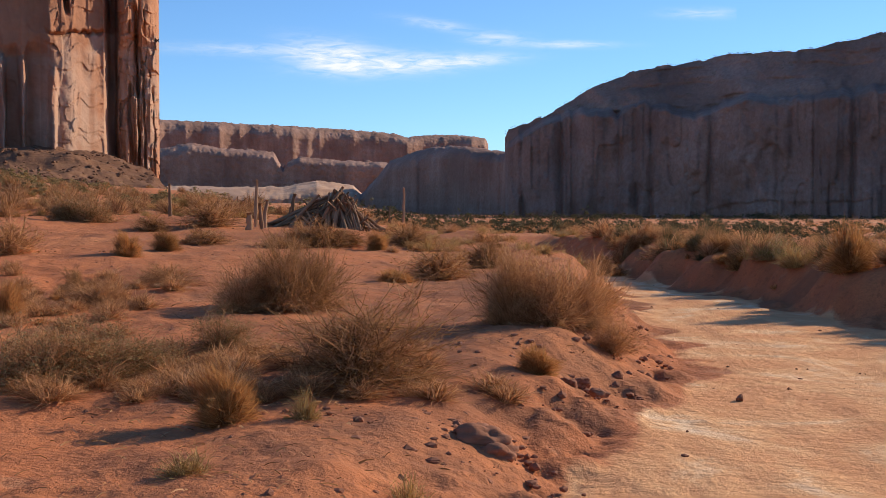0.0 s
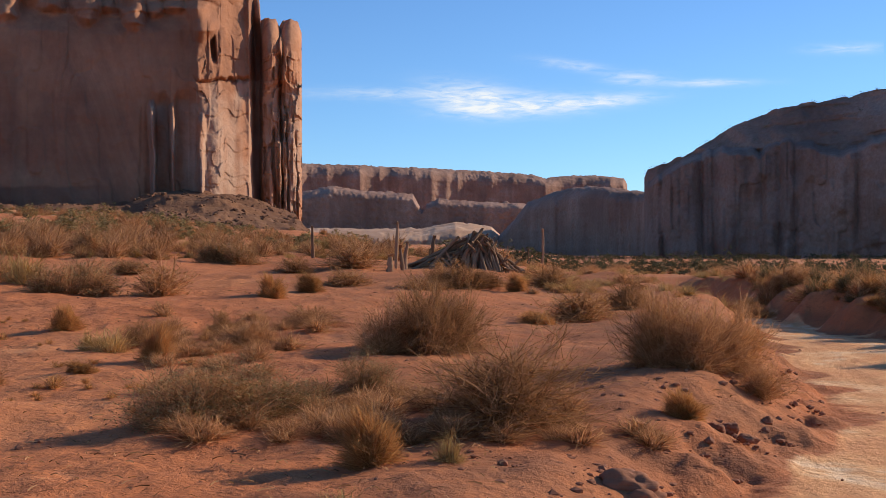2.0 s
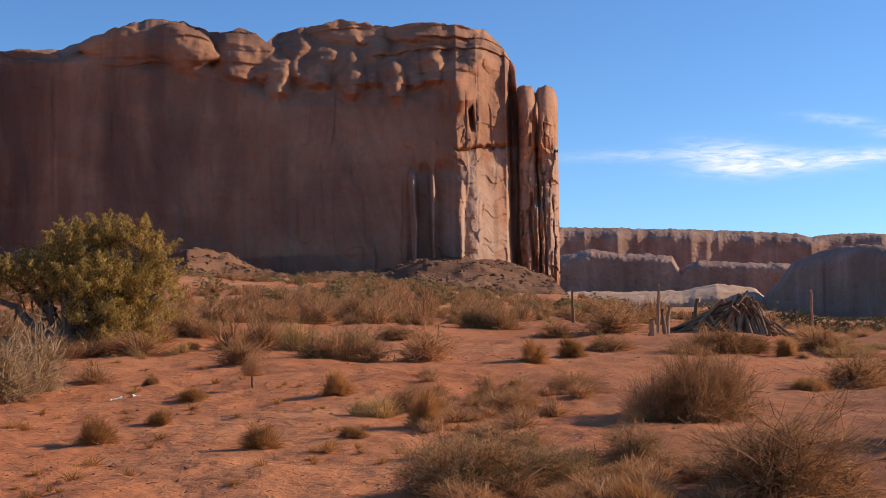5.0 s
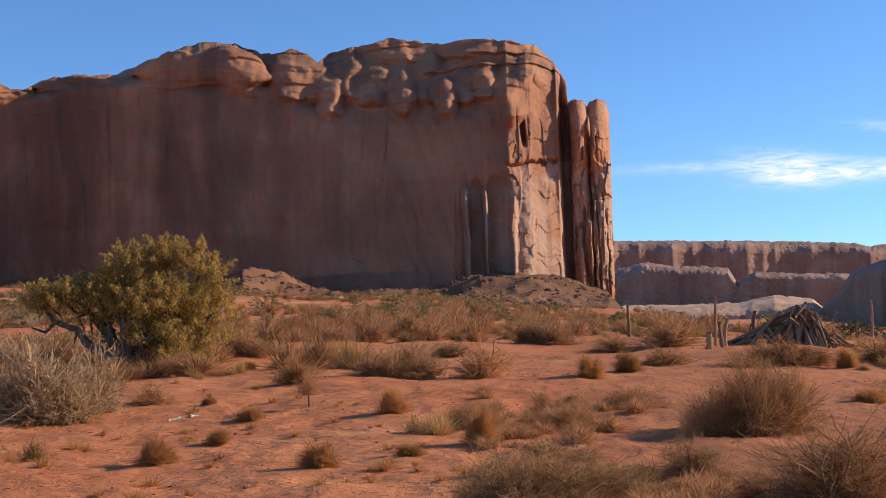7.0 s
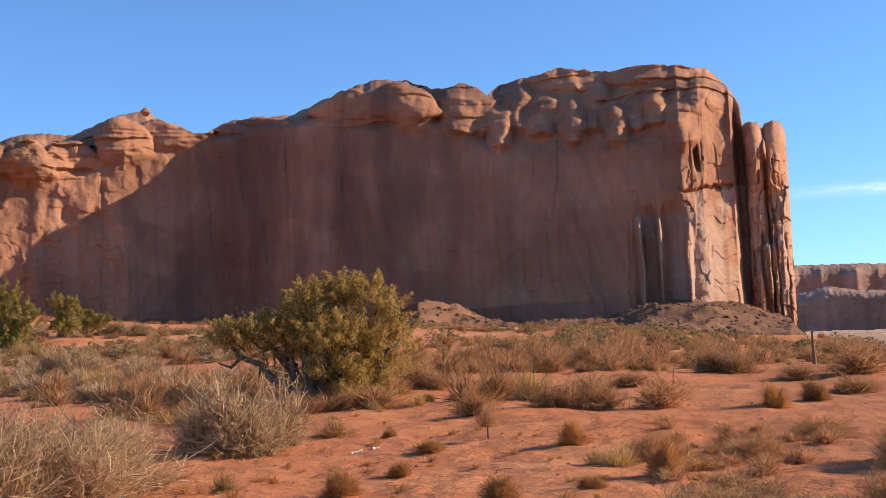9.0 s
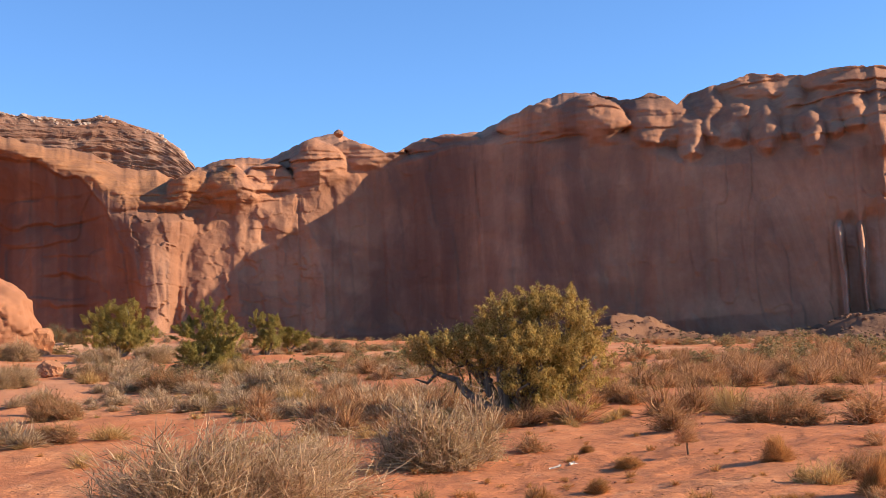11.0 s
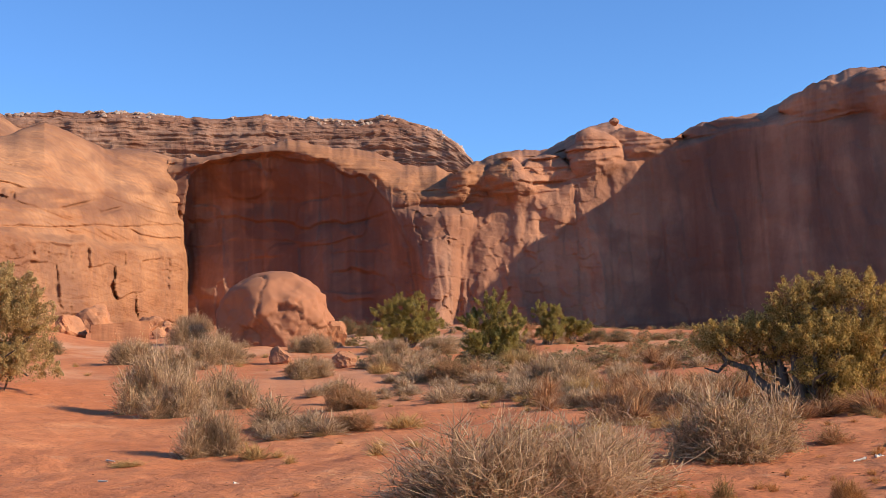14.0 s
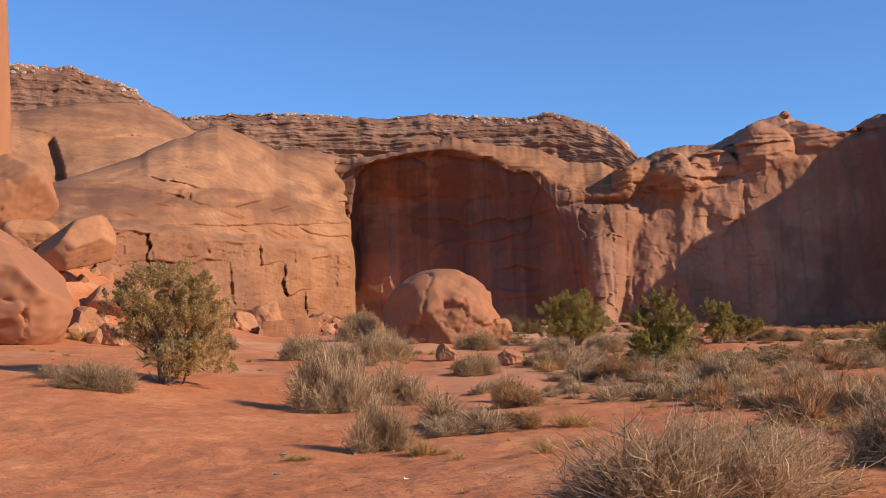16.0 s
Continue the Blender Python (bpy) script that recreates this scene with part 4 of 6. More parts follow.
def boulders():
    big = new("boulder", rock_mesh("boulder", 11, BOULDER, 6, 0.05, 0, 0.0, 0.008, ((-0.78, -0.62, 0.05, 0.415), (0.15, -0.97, -0.12, 0.435), (0.62, -0.74, -0.22, 0.44), (-0.25, -0.90, -0.35, 0.43), (0.30, -0.80, 0.50, 0.468), (0.6, -0.2, 0.75, 0.46), (0.85, -0.35, 0.1, 0.455), (0.95, 0.1, 0.3, 0.45))))
    p = np.array([v.co[:] for v in big.data.vertices])
    u = p / np.linalg.norm(p, axis=1)[:, None]
    # smooth crown; below a jagged line the front has spalled away and left rough darker stone
    line = 0.34 - 0.75 * np.abs(u[:, 0] - 0.12) + 0.20 * fbm(u[:, 0] * 3, u[:, 1] * 3, 4.0, 3) + 0.05 * grain(u[:, 0] * 12, u[:, 2] * 12, 2.0)
    spall = smooth(0.0, 0.03, line - u[:, 2]) * smooth(0.1, 0.25, -u[:, 1]) * smooth(-0.72, -0.66, u[:, 0])
    plate = smooth(-0.02, 0.02, grain(u[:, 0] * 1.3 + 0.4 * u[:, 2], u[:, 2] * 5.0, 9.0)) + 0.7 * smooth(-0.02, 0.02, grain(u[:, 0] * 2.2, u[:, 2] * 9.0 + u[:, 0], 19.0))
    out = 1 - spall * (0.045 + 0.016 * plate + 0.012 * fbm(u[:, 0] * 13, u[:, 1] * 13, u[:, 2] * 13, 3))
    seam = np.exp(-((grain(u[:, 0] * 2.1 + 0.3 * grain(u[:, 0] * 7, u[:, 2] * 7, 1.0), u[:, 1] * 2.1, u[:, 2] * 2.6 + 5.0) / 0.03) ** 2))
    out = out - 0.03 * seam * smooth(-0.2, 0.3, grain(u[:, 0] * 1.5, u[:, 2] * 1.5, 14.0)) - 0.012 * np.abs(grain(u[:, 0] * 4, u[:, 1] * 4, u[:, 2] * 4))
    big.data.vertices.foreach_set("co", (p * out[:, None]).astype(np.float32).ravel())
    q = np.clip(spall * (0.22 + 0.12 * plate), 0, 0.6)
    big.data.color_attributes.new("stain_shade", "FLOAT_COLOR", "POINT").data.foreach_set("color", np.stack([q, q, q, q * 0 + 1], 1).astype(np.float32).ravel())
    stand(big, 57.15, 99, -1.75, 57, (9.3, 8.8, 8.1))
    tagged(big, "huge rounded red sandstone boulder lying on the apron", "boulder", group="fallen boulders")
    for seed, az, r, sc, sink, turn, tip, label in (
        (12, 54.75, 99, (3.2, 3.0, 3.0), -0.6, 20, (0, 10), "red sandstone block leaning beside the huge boulder"),
        (13, 57.0, 78.5, (1.5, 1.1, 1.5), -0.35, 10, (0, 0), "small pointed dark red stone standing on sand"),
        (14, 54.1, 72.3, (1.5, 1.2, 1.3), -0.3, 50, (0, 0), "small pale orange stone lying on sand"),
        (15, 66.1, 118, (5.6, 3.0, 3.2), -0.5, 150, (0, 24), "long orange sandstone slab lying tilted on rubble"),
        (17, 67.4, 112, (4.0, 3.2, 2.6), -0.5, 80, (0, 12), "orange sandstone block at the foot of the ledges"),
        (18, 71.6, 88, (2.8, 2.0, 2.2), -0.5, 40, (0, 0), "angular red block fallen below the rock pile"),
        (19, 70.8, 90, (2.0, 1.8, 1.7), -0.4, 70, (0, 0), "angular red block fallen below the rock pile"),
        (20, 62.6, 150, (3.0, 2.4, 2.4), -0.6, 30, (0, 0), "weathered block below the cracked ledges"),
        (25, 65.0, 150, (5.0, 4.4, 4.6), -0.8, 75, (0, 0), "weathered block below the cracked ledges"),
        (26, 68.6, 140, (5.0, 4.0, 4.2), -0.8, 20, (10, 0), "weathered block below the cracked ledges"),
    ):
        ob = new("boulder", rock_mesh("boulder", seed, STONE, 4, 0.2, 6, 0.0, 0.05))
        stand(ob, az, r, sink, turn, sc, tip)
        tagged(ob, label, "boulder", group="fallen boulders")
    # flat slab with square sides
    bm = bmesh.new()
    bmesh.ops.create_cube(bm, size=1)
    bmesh.ops.subdivide_edges(bm, edges=bm.edges[:], cuts=6, use_grid_fill=True)
    for v in bm.verts:
        c = Vector((v.co.x * 5.0, v.co.y * 2.6, v.co.z * 1.9))
        c.z += 0.25 * v.co.x + 0.10 * noise.noise(c * 1.3)
        c.y += 0.12 * noise.noise(c * 0.9 + Vector((5, 0, 0)))
        v.co = c
    me = bpy.data.meshes.new("slab")
    bm.to_mesh(me)
    bm.free()
    me.materials.append(STONE)
    slab = new("rock_slab", me)
    stand(slab, 63.9, 117, -0.75, 63, (1, 1, 1), (0, 0))
    tagged(slab, "square-sided flat red sandstone slab on the sand", "boulder", group="fallen boulders")
    # the great fallen mass at the edge of the rock pile: centre heights are given
    for seed, az, r, sc, zc, turn, tip, dt, label in (
        (31, 76.6, 87, (11.5, 9, 8.8), 9.6, 30, (0, 6), 6, "great smooth red sandstone boulder with dark stains"),
        (32, 73.1, 100, (7.2, 5.4, 4.8), 14.4, 70, (0, -22), 5, "jagged orange sandstone mass piled on boulders"),
        (38, 75.0, 104, (6.0, 5.0, 3.6), 15.2, 120, (0, 8), 5, "broad orange sandstone block on the rock pile"),
        (33, 76.3, 112, (10.5, 8, 8.0), 19.6, 10, (0, 0), 5, "rounded sandstone knob on the rock pile"),
        (34, 78.2, 120, (12, 10, 40), 26, 0, (0, 0), 5, "tall red sandstone pinnacle beside the dome"),
        (35, 72.0, 98, (4.2, 3.4, 3.4), 9.8, 35, (0, 0), 4, "broken red block in the rock pile"),
        (36, 70.4, 106, (4.6, 4, 4), 10.4, 95, (0, 0), 4, "broken red block in the rock pile"),
        (37, 72.9, 93, (3.2, 2.6, 2.8), 7.6, 15, (0, 0), 4, "broken red block in the rock pile"),
        (39, 71.6, 92, (2.6, 2.2, 2.0), 6.9, 65, (0, 0), 4, "broken red block in the rock pile"),
    ):
        ob = new("boulder", rock_mesh("boulder", seed, BOULDER if dt == 6 else STONE, dt, 0.12 if dt == 6 else 0.15, 3 if dt == 6 else 15, 0.0, 0.012 if dt == 6 else 0.016, ((0.5, -0.85, -0.1, 0.43), (-0.2, -0.9, -0.4, 0.41)) if dt == 6 else ()))
        p = polar(az, r)
        stand(ob, az, r, float(land(p[0], p[1])) - zc, turn, sc, tip)
        tagged(ob, label, "boulder", group="rock pile boulders")
    # fallen blocks heaped along the foot of the cracked ledges
    pick = random.Random(77)
    for i in range(30):
        az = pick.uniform(61.6, 71.5)
        d = float(np.interp(az, [61.1, 62, 65, 70, 76], [446, 415, 338, 258, 190]))
        near = pick.random() ** 1.5
        size = pick.uniform(4, 10) * (1 - 0.35 * near) * d / 330
        ob = new("boulder", rock_mesh("boulder", 300 + i, STONE, 3, 0.2, 9, 0.0, 0.03))
        stand(ob, az, d - 4 - 26 * near, -0.22 * size, pick.uniform(0, 360), (size * pick.uniform(0.9, 1.5), size, size * pick.uniform(0.6, 0.95)), (pick.uniform(-15, 15), pick.uniform(-15, 15)))
        tagged(ob, "angular fallen block at the foot of the cracked ledges", "boulder", group="blocks below the ledges")
    # broken stone between them
    rng = np.random.default_rng(9)
    base = [rock_mesh("scree", 60 + i, STONE, 1, 0.2, 6) for i in range(5)]
    vs, fs, n = [], [], 0
    for _ in range(700):
        az, r = rng.uniform(61.5, 78), rng.uniform(84, 200)
        c = polar(az, r)
        if r < 130 and az < 67:
            continue
        c[2] = land(c[0], c[1])
        me = base[int(rng.integers(5))]
        p = np.empty(len(me.vertices) * 3, np.float32)
        me.vertices.foreach_get("co", p)
        p = p.reshape(-1, 3) * (0.3 + 1.9 * rng.random() ** 2)
        a = rng.uniform(0, 6.28)
        vs.append(np.stack([p[:, 0] * math.cos(a) - p[:, 1] * math.sin(a), p[:, 0] * math.sin(a) + p[:, 1] * math.cos(a), p[:, 2]], 1) + c)
        fs.append(np.array([t.vertices[:] for t in me.polygons]) + n)
        n += len(p)
    ob = new("scree", raw_mesh("scree", np.vstack(vs), np.vstack(fs), STONE, False))
    tagged(ob, "broken red sandstone scree below the ledges", "rubble", kind="stuff")


boulders()


def caprock():
    rng = np.random.default_rng(71)
    base = [rock_mesh("cap", 80 + i, PALE_BLOCK, 1, 0.2, 6) for i in range(5)]
    deps = bpy.data.objects["back_mesa"].data
    q = np.empty(len(deps.vertices) * 3, np.float32)
    deps.vertices.foreach_get("co", q)
    n_az = len(np.arange(46, 82, 0.07))
    q = q.reshape(n_az, -1, 3)
    vs, fs, n = [], [], 0
    for _ in range(1500):
        i = int(rng.uniform(30, n_az))
        if grain(np.array([i * 0.045]), 0.0)[0] < -0.05 and rng.random() < 0.8:
            continue
        j = int(rng.choice([168, 165, 160, 150, 132, 110], p=[0.4, 0.2, 0.15, 0.1, 0.1, 0.05])) + int(rng.integers(-3, 4))
        me = base[int(rng.integers(5))]
        p = np.empty(len(me.vertices) * 3, np.float32)
        me.vertices.foreach_get("co", p)
        p = p.reshape(-1, 3) * (1.4 + 4.0 * rng.random() ** 2) * np.array([1, 1, 0.75])
        vs.append(p + q[i, j])
        fs.append(np.array([t.vertices[:] for t in me.polygons]) + n)
        n += len(p)
    ob = new("caprock_blocks", raw_mesh("caprock_blocks", np.vstack(vs), np.vstack(fs), PALE_BLOCK, False))
    tagged(ob, "pale broken blocks along the ledges of the mesa top", "rubble", kind="stuff")


caprock()


# ---- plants ----
def plant_material(name, dark, light, vary=0.35, back=0.25):
    mat, t, b = shader(name, 0.85, 0.1)
    info = t.nodes.new("ShaderNodeObjectInfo")
    geo = t.nodes.new("ShaderNodeNewGeometry")
    col = stops(t, geo.outputs["Random Per Island"], (0.0, tuple(0.6 * c for c in dark)), (0.25, dark), (1.0, light))
    hue = t.nodes.new("ShaderNodeHueSaturation")
    span = node(t, "ShaderNodeMapRange", To_Min=1 - vary, To_Max=1 + vary)
    t.links.new(info.outputs["Random"], span.inputs["Value"])
    t.links.new(span.outputs[0], hue.inputs["Value"])
    t.links.new(col, hue.inputs["Color"])
    t.links.new(hue.outputs[0], b.inputs["Base Color"])
    # thin leaves and straw let some light through
    thin = t.nodes.new("ShaderNodeBsdfTranslucent")
    t.links.new(hue.outputs[0], thin.inputs["Color"])
    m = t.nodes.new("ShaderNodeMixShader")
    m.inputs[0].default_value = back
    t.links.new(b.outputs[0], m.inputs[1])
    t.links.new(thin.outputs[0], m.inputs[2])
    t.links.new(m.outputs[0], t.nodes["Material Output"].inputs["Surface"])
    return mat


BROWN_TWIG = plant_material("brown_twigs", (0.32, 0.145, 0.06), (0.70, 0.385, 0.19), 0.25, 0.4)
GREY_TWIG = plant_material("grey_twigs", (0.34, 0.205, 0.11), (0.80, 0.56, 0.33), 0.2, 0.45)
STRAW = plant_material("dry_straw", (0.40, 0.225, 0.08), (0.60, 0.385, 0.155))
RUSSET = plant_material("russet_straw", (0.40, 0.175, 0.058), (0.64, 0.325, 0.125), 0.2, 0.45)
OLIVE = plant_material("olive_leaves", (0.19, 0.135, 0.06), (0.42, 0.31, 0.145), 0.25, 0.35)
SAGE = plant_material("sage_leaves", (0.36, 0.235, 0.11), (0.62, 0.43, 0.215), 0.2, 0.45)
GOLD_LEAF = plant_material("yellow_green_leaves", (0.22, 0.20, 0.05), (0.45, 0.40, 0.12))
SHRUB_GREEN = plant_material("dark_green_leaves", (0.10, 0.092, 0.045), (0.21, 0.18, 0.09))
JUNIPER = plant_material("juniper_scales", (0.33, 0.21, 0.058), (0.70, 0.475, 0.16), 0.08, 0.5)
JUNIPER_PALE = plant_material("pale_juniper_scales", (0.46, 0.315, 0.125), (0.80, 0.57, 0.26), 0.08, 0.55)
JUNIPER_GREEN = plant_material("green_juniper_scales", (0.28, 0.21, 0.055), (0.62, 0.475, 0.15), 0.1, 0.5)
bark, _t, _b = shader("grey_bark", 0.95, 0.1)
_run = noise_of(_t, 9, stretch=(1, 1, 0.15), detail=6)
_t.links.new(stops(_t, _run, (0.3, (0.075, 0.05, 0.036)), (0.7, (0.26, 0.20, 0.15))), _b.inputs["Base Color"])
bump(_t, _b, (_run, 0.03))
BARK = bark


def ribbons(p0, p1, p2, width, rng):
    """Thin bent blades from p0 by p1 to p2, arrays of places; each a tapering strip of three corners a side."""
    n = len(p0)
    d = p2 - p0
    side = np.cross(d, rng.normal(size=(n, 3)))
    side /= np.linalg.norm(side, axis=1)[:, None] + 1e-9
    w = np.asarray(width).reshape(-1, 1) * 0.5
    v = np.stack([p0 - side * w, p0 + side * w, p1 - side * w * 0.8, p1 + side * w * 0.8, p2 - side * w * 0.25, p2 + side * w * 0.25], 1).reshape(-1, 3)
    k = np.arange(n)[:, None] * 6
    f = np.concatenate([k + np.array([0, 1, 3, 2]), k + np.array([2, 3, 5, 4])])
    return v, f


def flakes(c, size, rng, up=0.3):
    """Small diamond leaves at the places c."""
    n = len(c)
    a = rng.normal(size=(n, 3)) + np.array([0, 0, up])
    a /= np.linalg.norm(a, axis=1)[:, None]
    b = np.cross(a, rng.normal(size=(n, 3)))
    b /= np.linalg.norm(b, axis=1)[:, None] + 1e-9
    s = np.asarray(size).reshape(-1, 1)
    v = np.stack([c - a * s, c + b * s * 0.45, c + a * s, c - b * s * 0.45], 1).reshape(-1, 3)
    return v, np.arange(n * 4).reshape(-1, 4)


def bush_points(n, rng, dome=1.0, hollow=0.5):
    """Places in a lumpy half ball one wide and one high."""
    u = rng.normal(size=(n, 3))
    u[:, 2] = np.abs(u[:, 2])
    u /= np.linalg.norm(u, axis=1)[:, None]
    s = rng.integers(0, 999)
    lump = 1 + 0.38 * grain(u[:, 0] * 2.2 + s, u[:, 1] * 2.2, u[:, 2] * 2.2) + 0.2 * grain(u[:, 0] * 5 + s, u[:, 1] * 5, u[:, 2] * 5)
    r = (hollow + (1 - hollow) * rng.random(n) ** 0.5) * lump
    return u * r[:, None] * np.array([0.5, 0.5, 1.0 * dome])


def shrub_meshes(kind, seed, stems, twigs, leaves, leaf_size, wood, leaf, thick=0.007, upright=0.0, droop=0.0):
    rng = np.random.default_rng(seed)
    tip = bush_points(stems, rng, 0.9)
    root = rng.normal(size=(stems, 3)) * np.array([0.05, 0.05, 0]) + tip * np.array([0.12 + upright, 0.12 + upright, 0])
    mid = root + (tip - root) * np.array([0.40, 0.40, 0.66]) + rng.normal(size=(stems, 3)) * 0.06
    tip[:, 2] -= droop * np.hypot(tip[:, 0], tip[:, 1])
    v, f = ribbons(root, mid, tip, thick * rng.uniform(0.8, 2.0, stems), rng)
    if twigs:
        i = rng.integers(0, stems, twigs)
        t = rng.uniform(0.25, 1, twigs)[:, None]
        a = np.where(t < 0.5, root[i] + (mid[i] - root[i]) * t * 2, mid[i] + (tip[i] - mid[i]) * (t * 2 - 1))
        way = (tip[i] - mid[i])
        way = way / (np.linalg.norm(way, axis=1)[:, None] + 1e-9) + rng.normal(size=(twigs, 3)) * 0.8
        ln = rng.uniform(0.04, 0.15, twigs)[:, None] * rng.uniform(0.6, 1.3, stems)[i][:, None]
        b = a + way * ln * 0.5 + rng.normal(size=(twigs, 3)) * 0.012
        c = a + way * ln + rng.normal(size=(twigs, 3)) * 0.015 + np.array([0, 0, 0.02])
        c[:, 2] = np.maximum(c[:, 2], 0.0)
        v2, f2 = ribbons(a, b, c, thick * rng.uniform(0.5, 1.0, twigs), rng)
        f = np.vstack([f, f2 + len(v)])
        v = np.vstack([v, v2])
        ends = c
    else:
        ends = tip
    wood_me = raw_mesh(kind + "_stems", v, f, wood, False)
    leaf_me = None
    if leaves:
        i = rng.integers(0, len(ends), leaves)
        c = ends[i] + rng.normal(size=(leaves, 3)) * 0.035
        c[:, 2] = np.maximum(c[:, 2], 0.01)
        v, f = flakes(c, leaf_size * rng.uniform(0.6, 1.3, leaves), rng, 0.6)
        leaf_me = raw_mesh(kind + "_leaves", v, f, leaf, False)
    return wood_me, leaf_me


KINDS = {
    "brown_bush": dict(stems=260, twigs=4200, leaves=4200, leaf_size=0.009, wood=BROWN_TWIG, leaf=RUSSET, label="rounded brown twiggy bush growing on red sand"),
    "olive_bush": dict(stems=220, twigs=2800, leaves=3600, leaf_size=0.014, wood=BROWN_TWIG, leaf=OLIVE, label="low olive-brown desert bush growing on red sand"),
    "russet_tuft": dict(stems=3400, twigs=0, leaves=0, leaf_size=0.01, wood=RUSSET, leaf=None, thick=0.007, label="dry russet grass tuft on red sand"),
    "dry_grass": dict(stems=420, twigs=150, leaves=0, leaf_size=0.01, wood=STRAW, leaf=None, thick=0.010, upright=0.25, label="sparse straw-yellow dry grass clump"),
    "grey_sage": dict(stems=240, twigs=3000, leaves=1800, leaf_size=0.012, thick=0.0095, wood=GREY_TWIG, leaf=SAGE, label="grey twiggy sagebrush, mostly bare"),
    "rabbitbrush": dict(stems=320, twigs=900, leaves=2600, leaf_size=0.018, wood=GREY_TWIG, leaf=GOLD_LEAF, label="yellow-green rabbitbrush on the road bank"),
    "green_shrub": dict(stems=200, twigs=700, leaves=2600, leaf_size=0.022, wood=BROWN_TWIG, leaf=SHRUB_GREEN, label="dark green desert shrub on the flat"),
}
MASTERS = {}
plant_rng = random.Random(4)
for _i, (_k, _spec) in enumerate(KINDS.items()):
    _q = {a: b for a, b in _spec.items() if a != "label"}
    MASTERS[_k] = [shrub_meshes(_k, 100 * _i + s, **_q) for s in range(4)]
    if _q["twigs"] > 1000:  # far off only the stouter twigs can be told apart
        _q.update(twigs=1500, leaves=1300, leaf_size=0.021, thick=0.015)
        MASTERS["far_" + _k] = [shrub_meshes(_k, 700 + 100 * _i + s, **_q) for s in range(4)]


def shrub(kind, az, r, width, height):
    """One plant, or a thicket of them where the bush is wide."""
    if width < 1.55:
        return one_shrub(kind, az, r, width, height)
    n = int(3 + width)
    for i in range(n):
        off = ((i + 0.5) / n - 0.5) * 0.72 * width + plant_rng.uniform(-0.08, 0.08) * width
        deep = plant_rng.uniform(-0.22, 0.22) * width
        edge = 1 - 0.35 * abs(off) / (0.5 * width)
        one_shrub(kind, az - math.degrees(off / r), r + deep, width * plant_rng.uniform(0.34, 0.52), height * edge * plant_rng.uniform(0.7, 1.05))


def one_shrub(kind, az, r, width, height):
    stems, leaves = plant_rng.choice(MASTERS.get("far_" + kind, MASTERS[kind]) if r > 22 else MASTERS[kind])
    full = 1.08 if kind in ("russet_tuft", "dry_grass") else 1.22  # loose twigs reach past the bush
    ob = new(kind, stems)
    if leaves:
        part("foliage", leaves, ob)
    stand(ob, az, r, 0.02 * height, plant_rng.uniform(0, 360), (width * full, width * full * plant_rng.uniform(0.9, 1.1), height * 1.08))
    size = "large " if width > 1.5 else "small " if width < 0.55 else ""
    return tagged(ob, size + KINDS[kind]["label"], "grass" if kind in ("russet_tuft", "dry_grass") else "shrub", group="desert plants")


def tube(points, radii, sides=7):
    """A bent tapering limb."""
    p, rad = np.array(points, float), np.array(radii, float)
    t = np.gradient(p, axis=0)
    t /= np.linalg.norm(t, axis=1)[:, None]
    a = np.cross(t, np.array([0.31, 0.77, 0.2]))
    a /= np.linalg.norm(a, axis=1)[:, None]
    b = np.cross(t, a)
    ang = np.linspace(0, 2 * math.pi, sides, endpoint=False)
    ring = p[:, None] + rad[:, None, None] * (a[:, None] * np.cos(ang)[None, :, None] + b[:, None] * np.sin(ang)[None, :, None])
    n = len(p)
    idx = np.arange(n * sides).reshape(n, sides)
    idx = np.hstack([idx, idx[:, :1]])
    f = np.stack([idx[:-1, :-1], idx[:-1, 1:], idx[1:, 1:], idx[1:, :-1]], -1).reshape(-1, 4)
    return ring.reshape(-1, 3), f


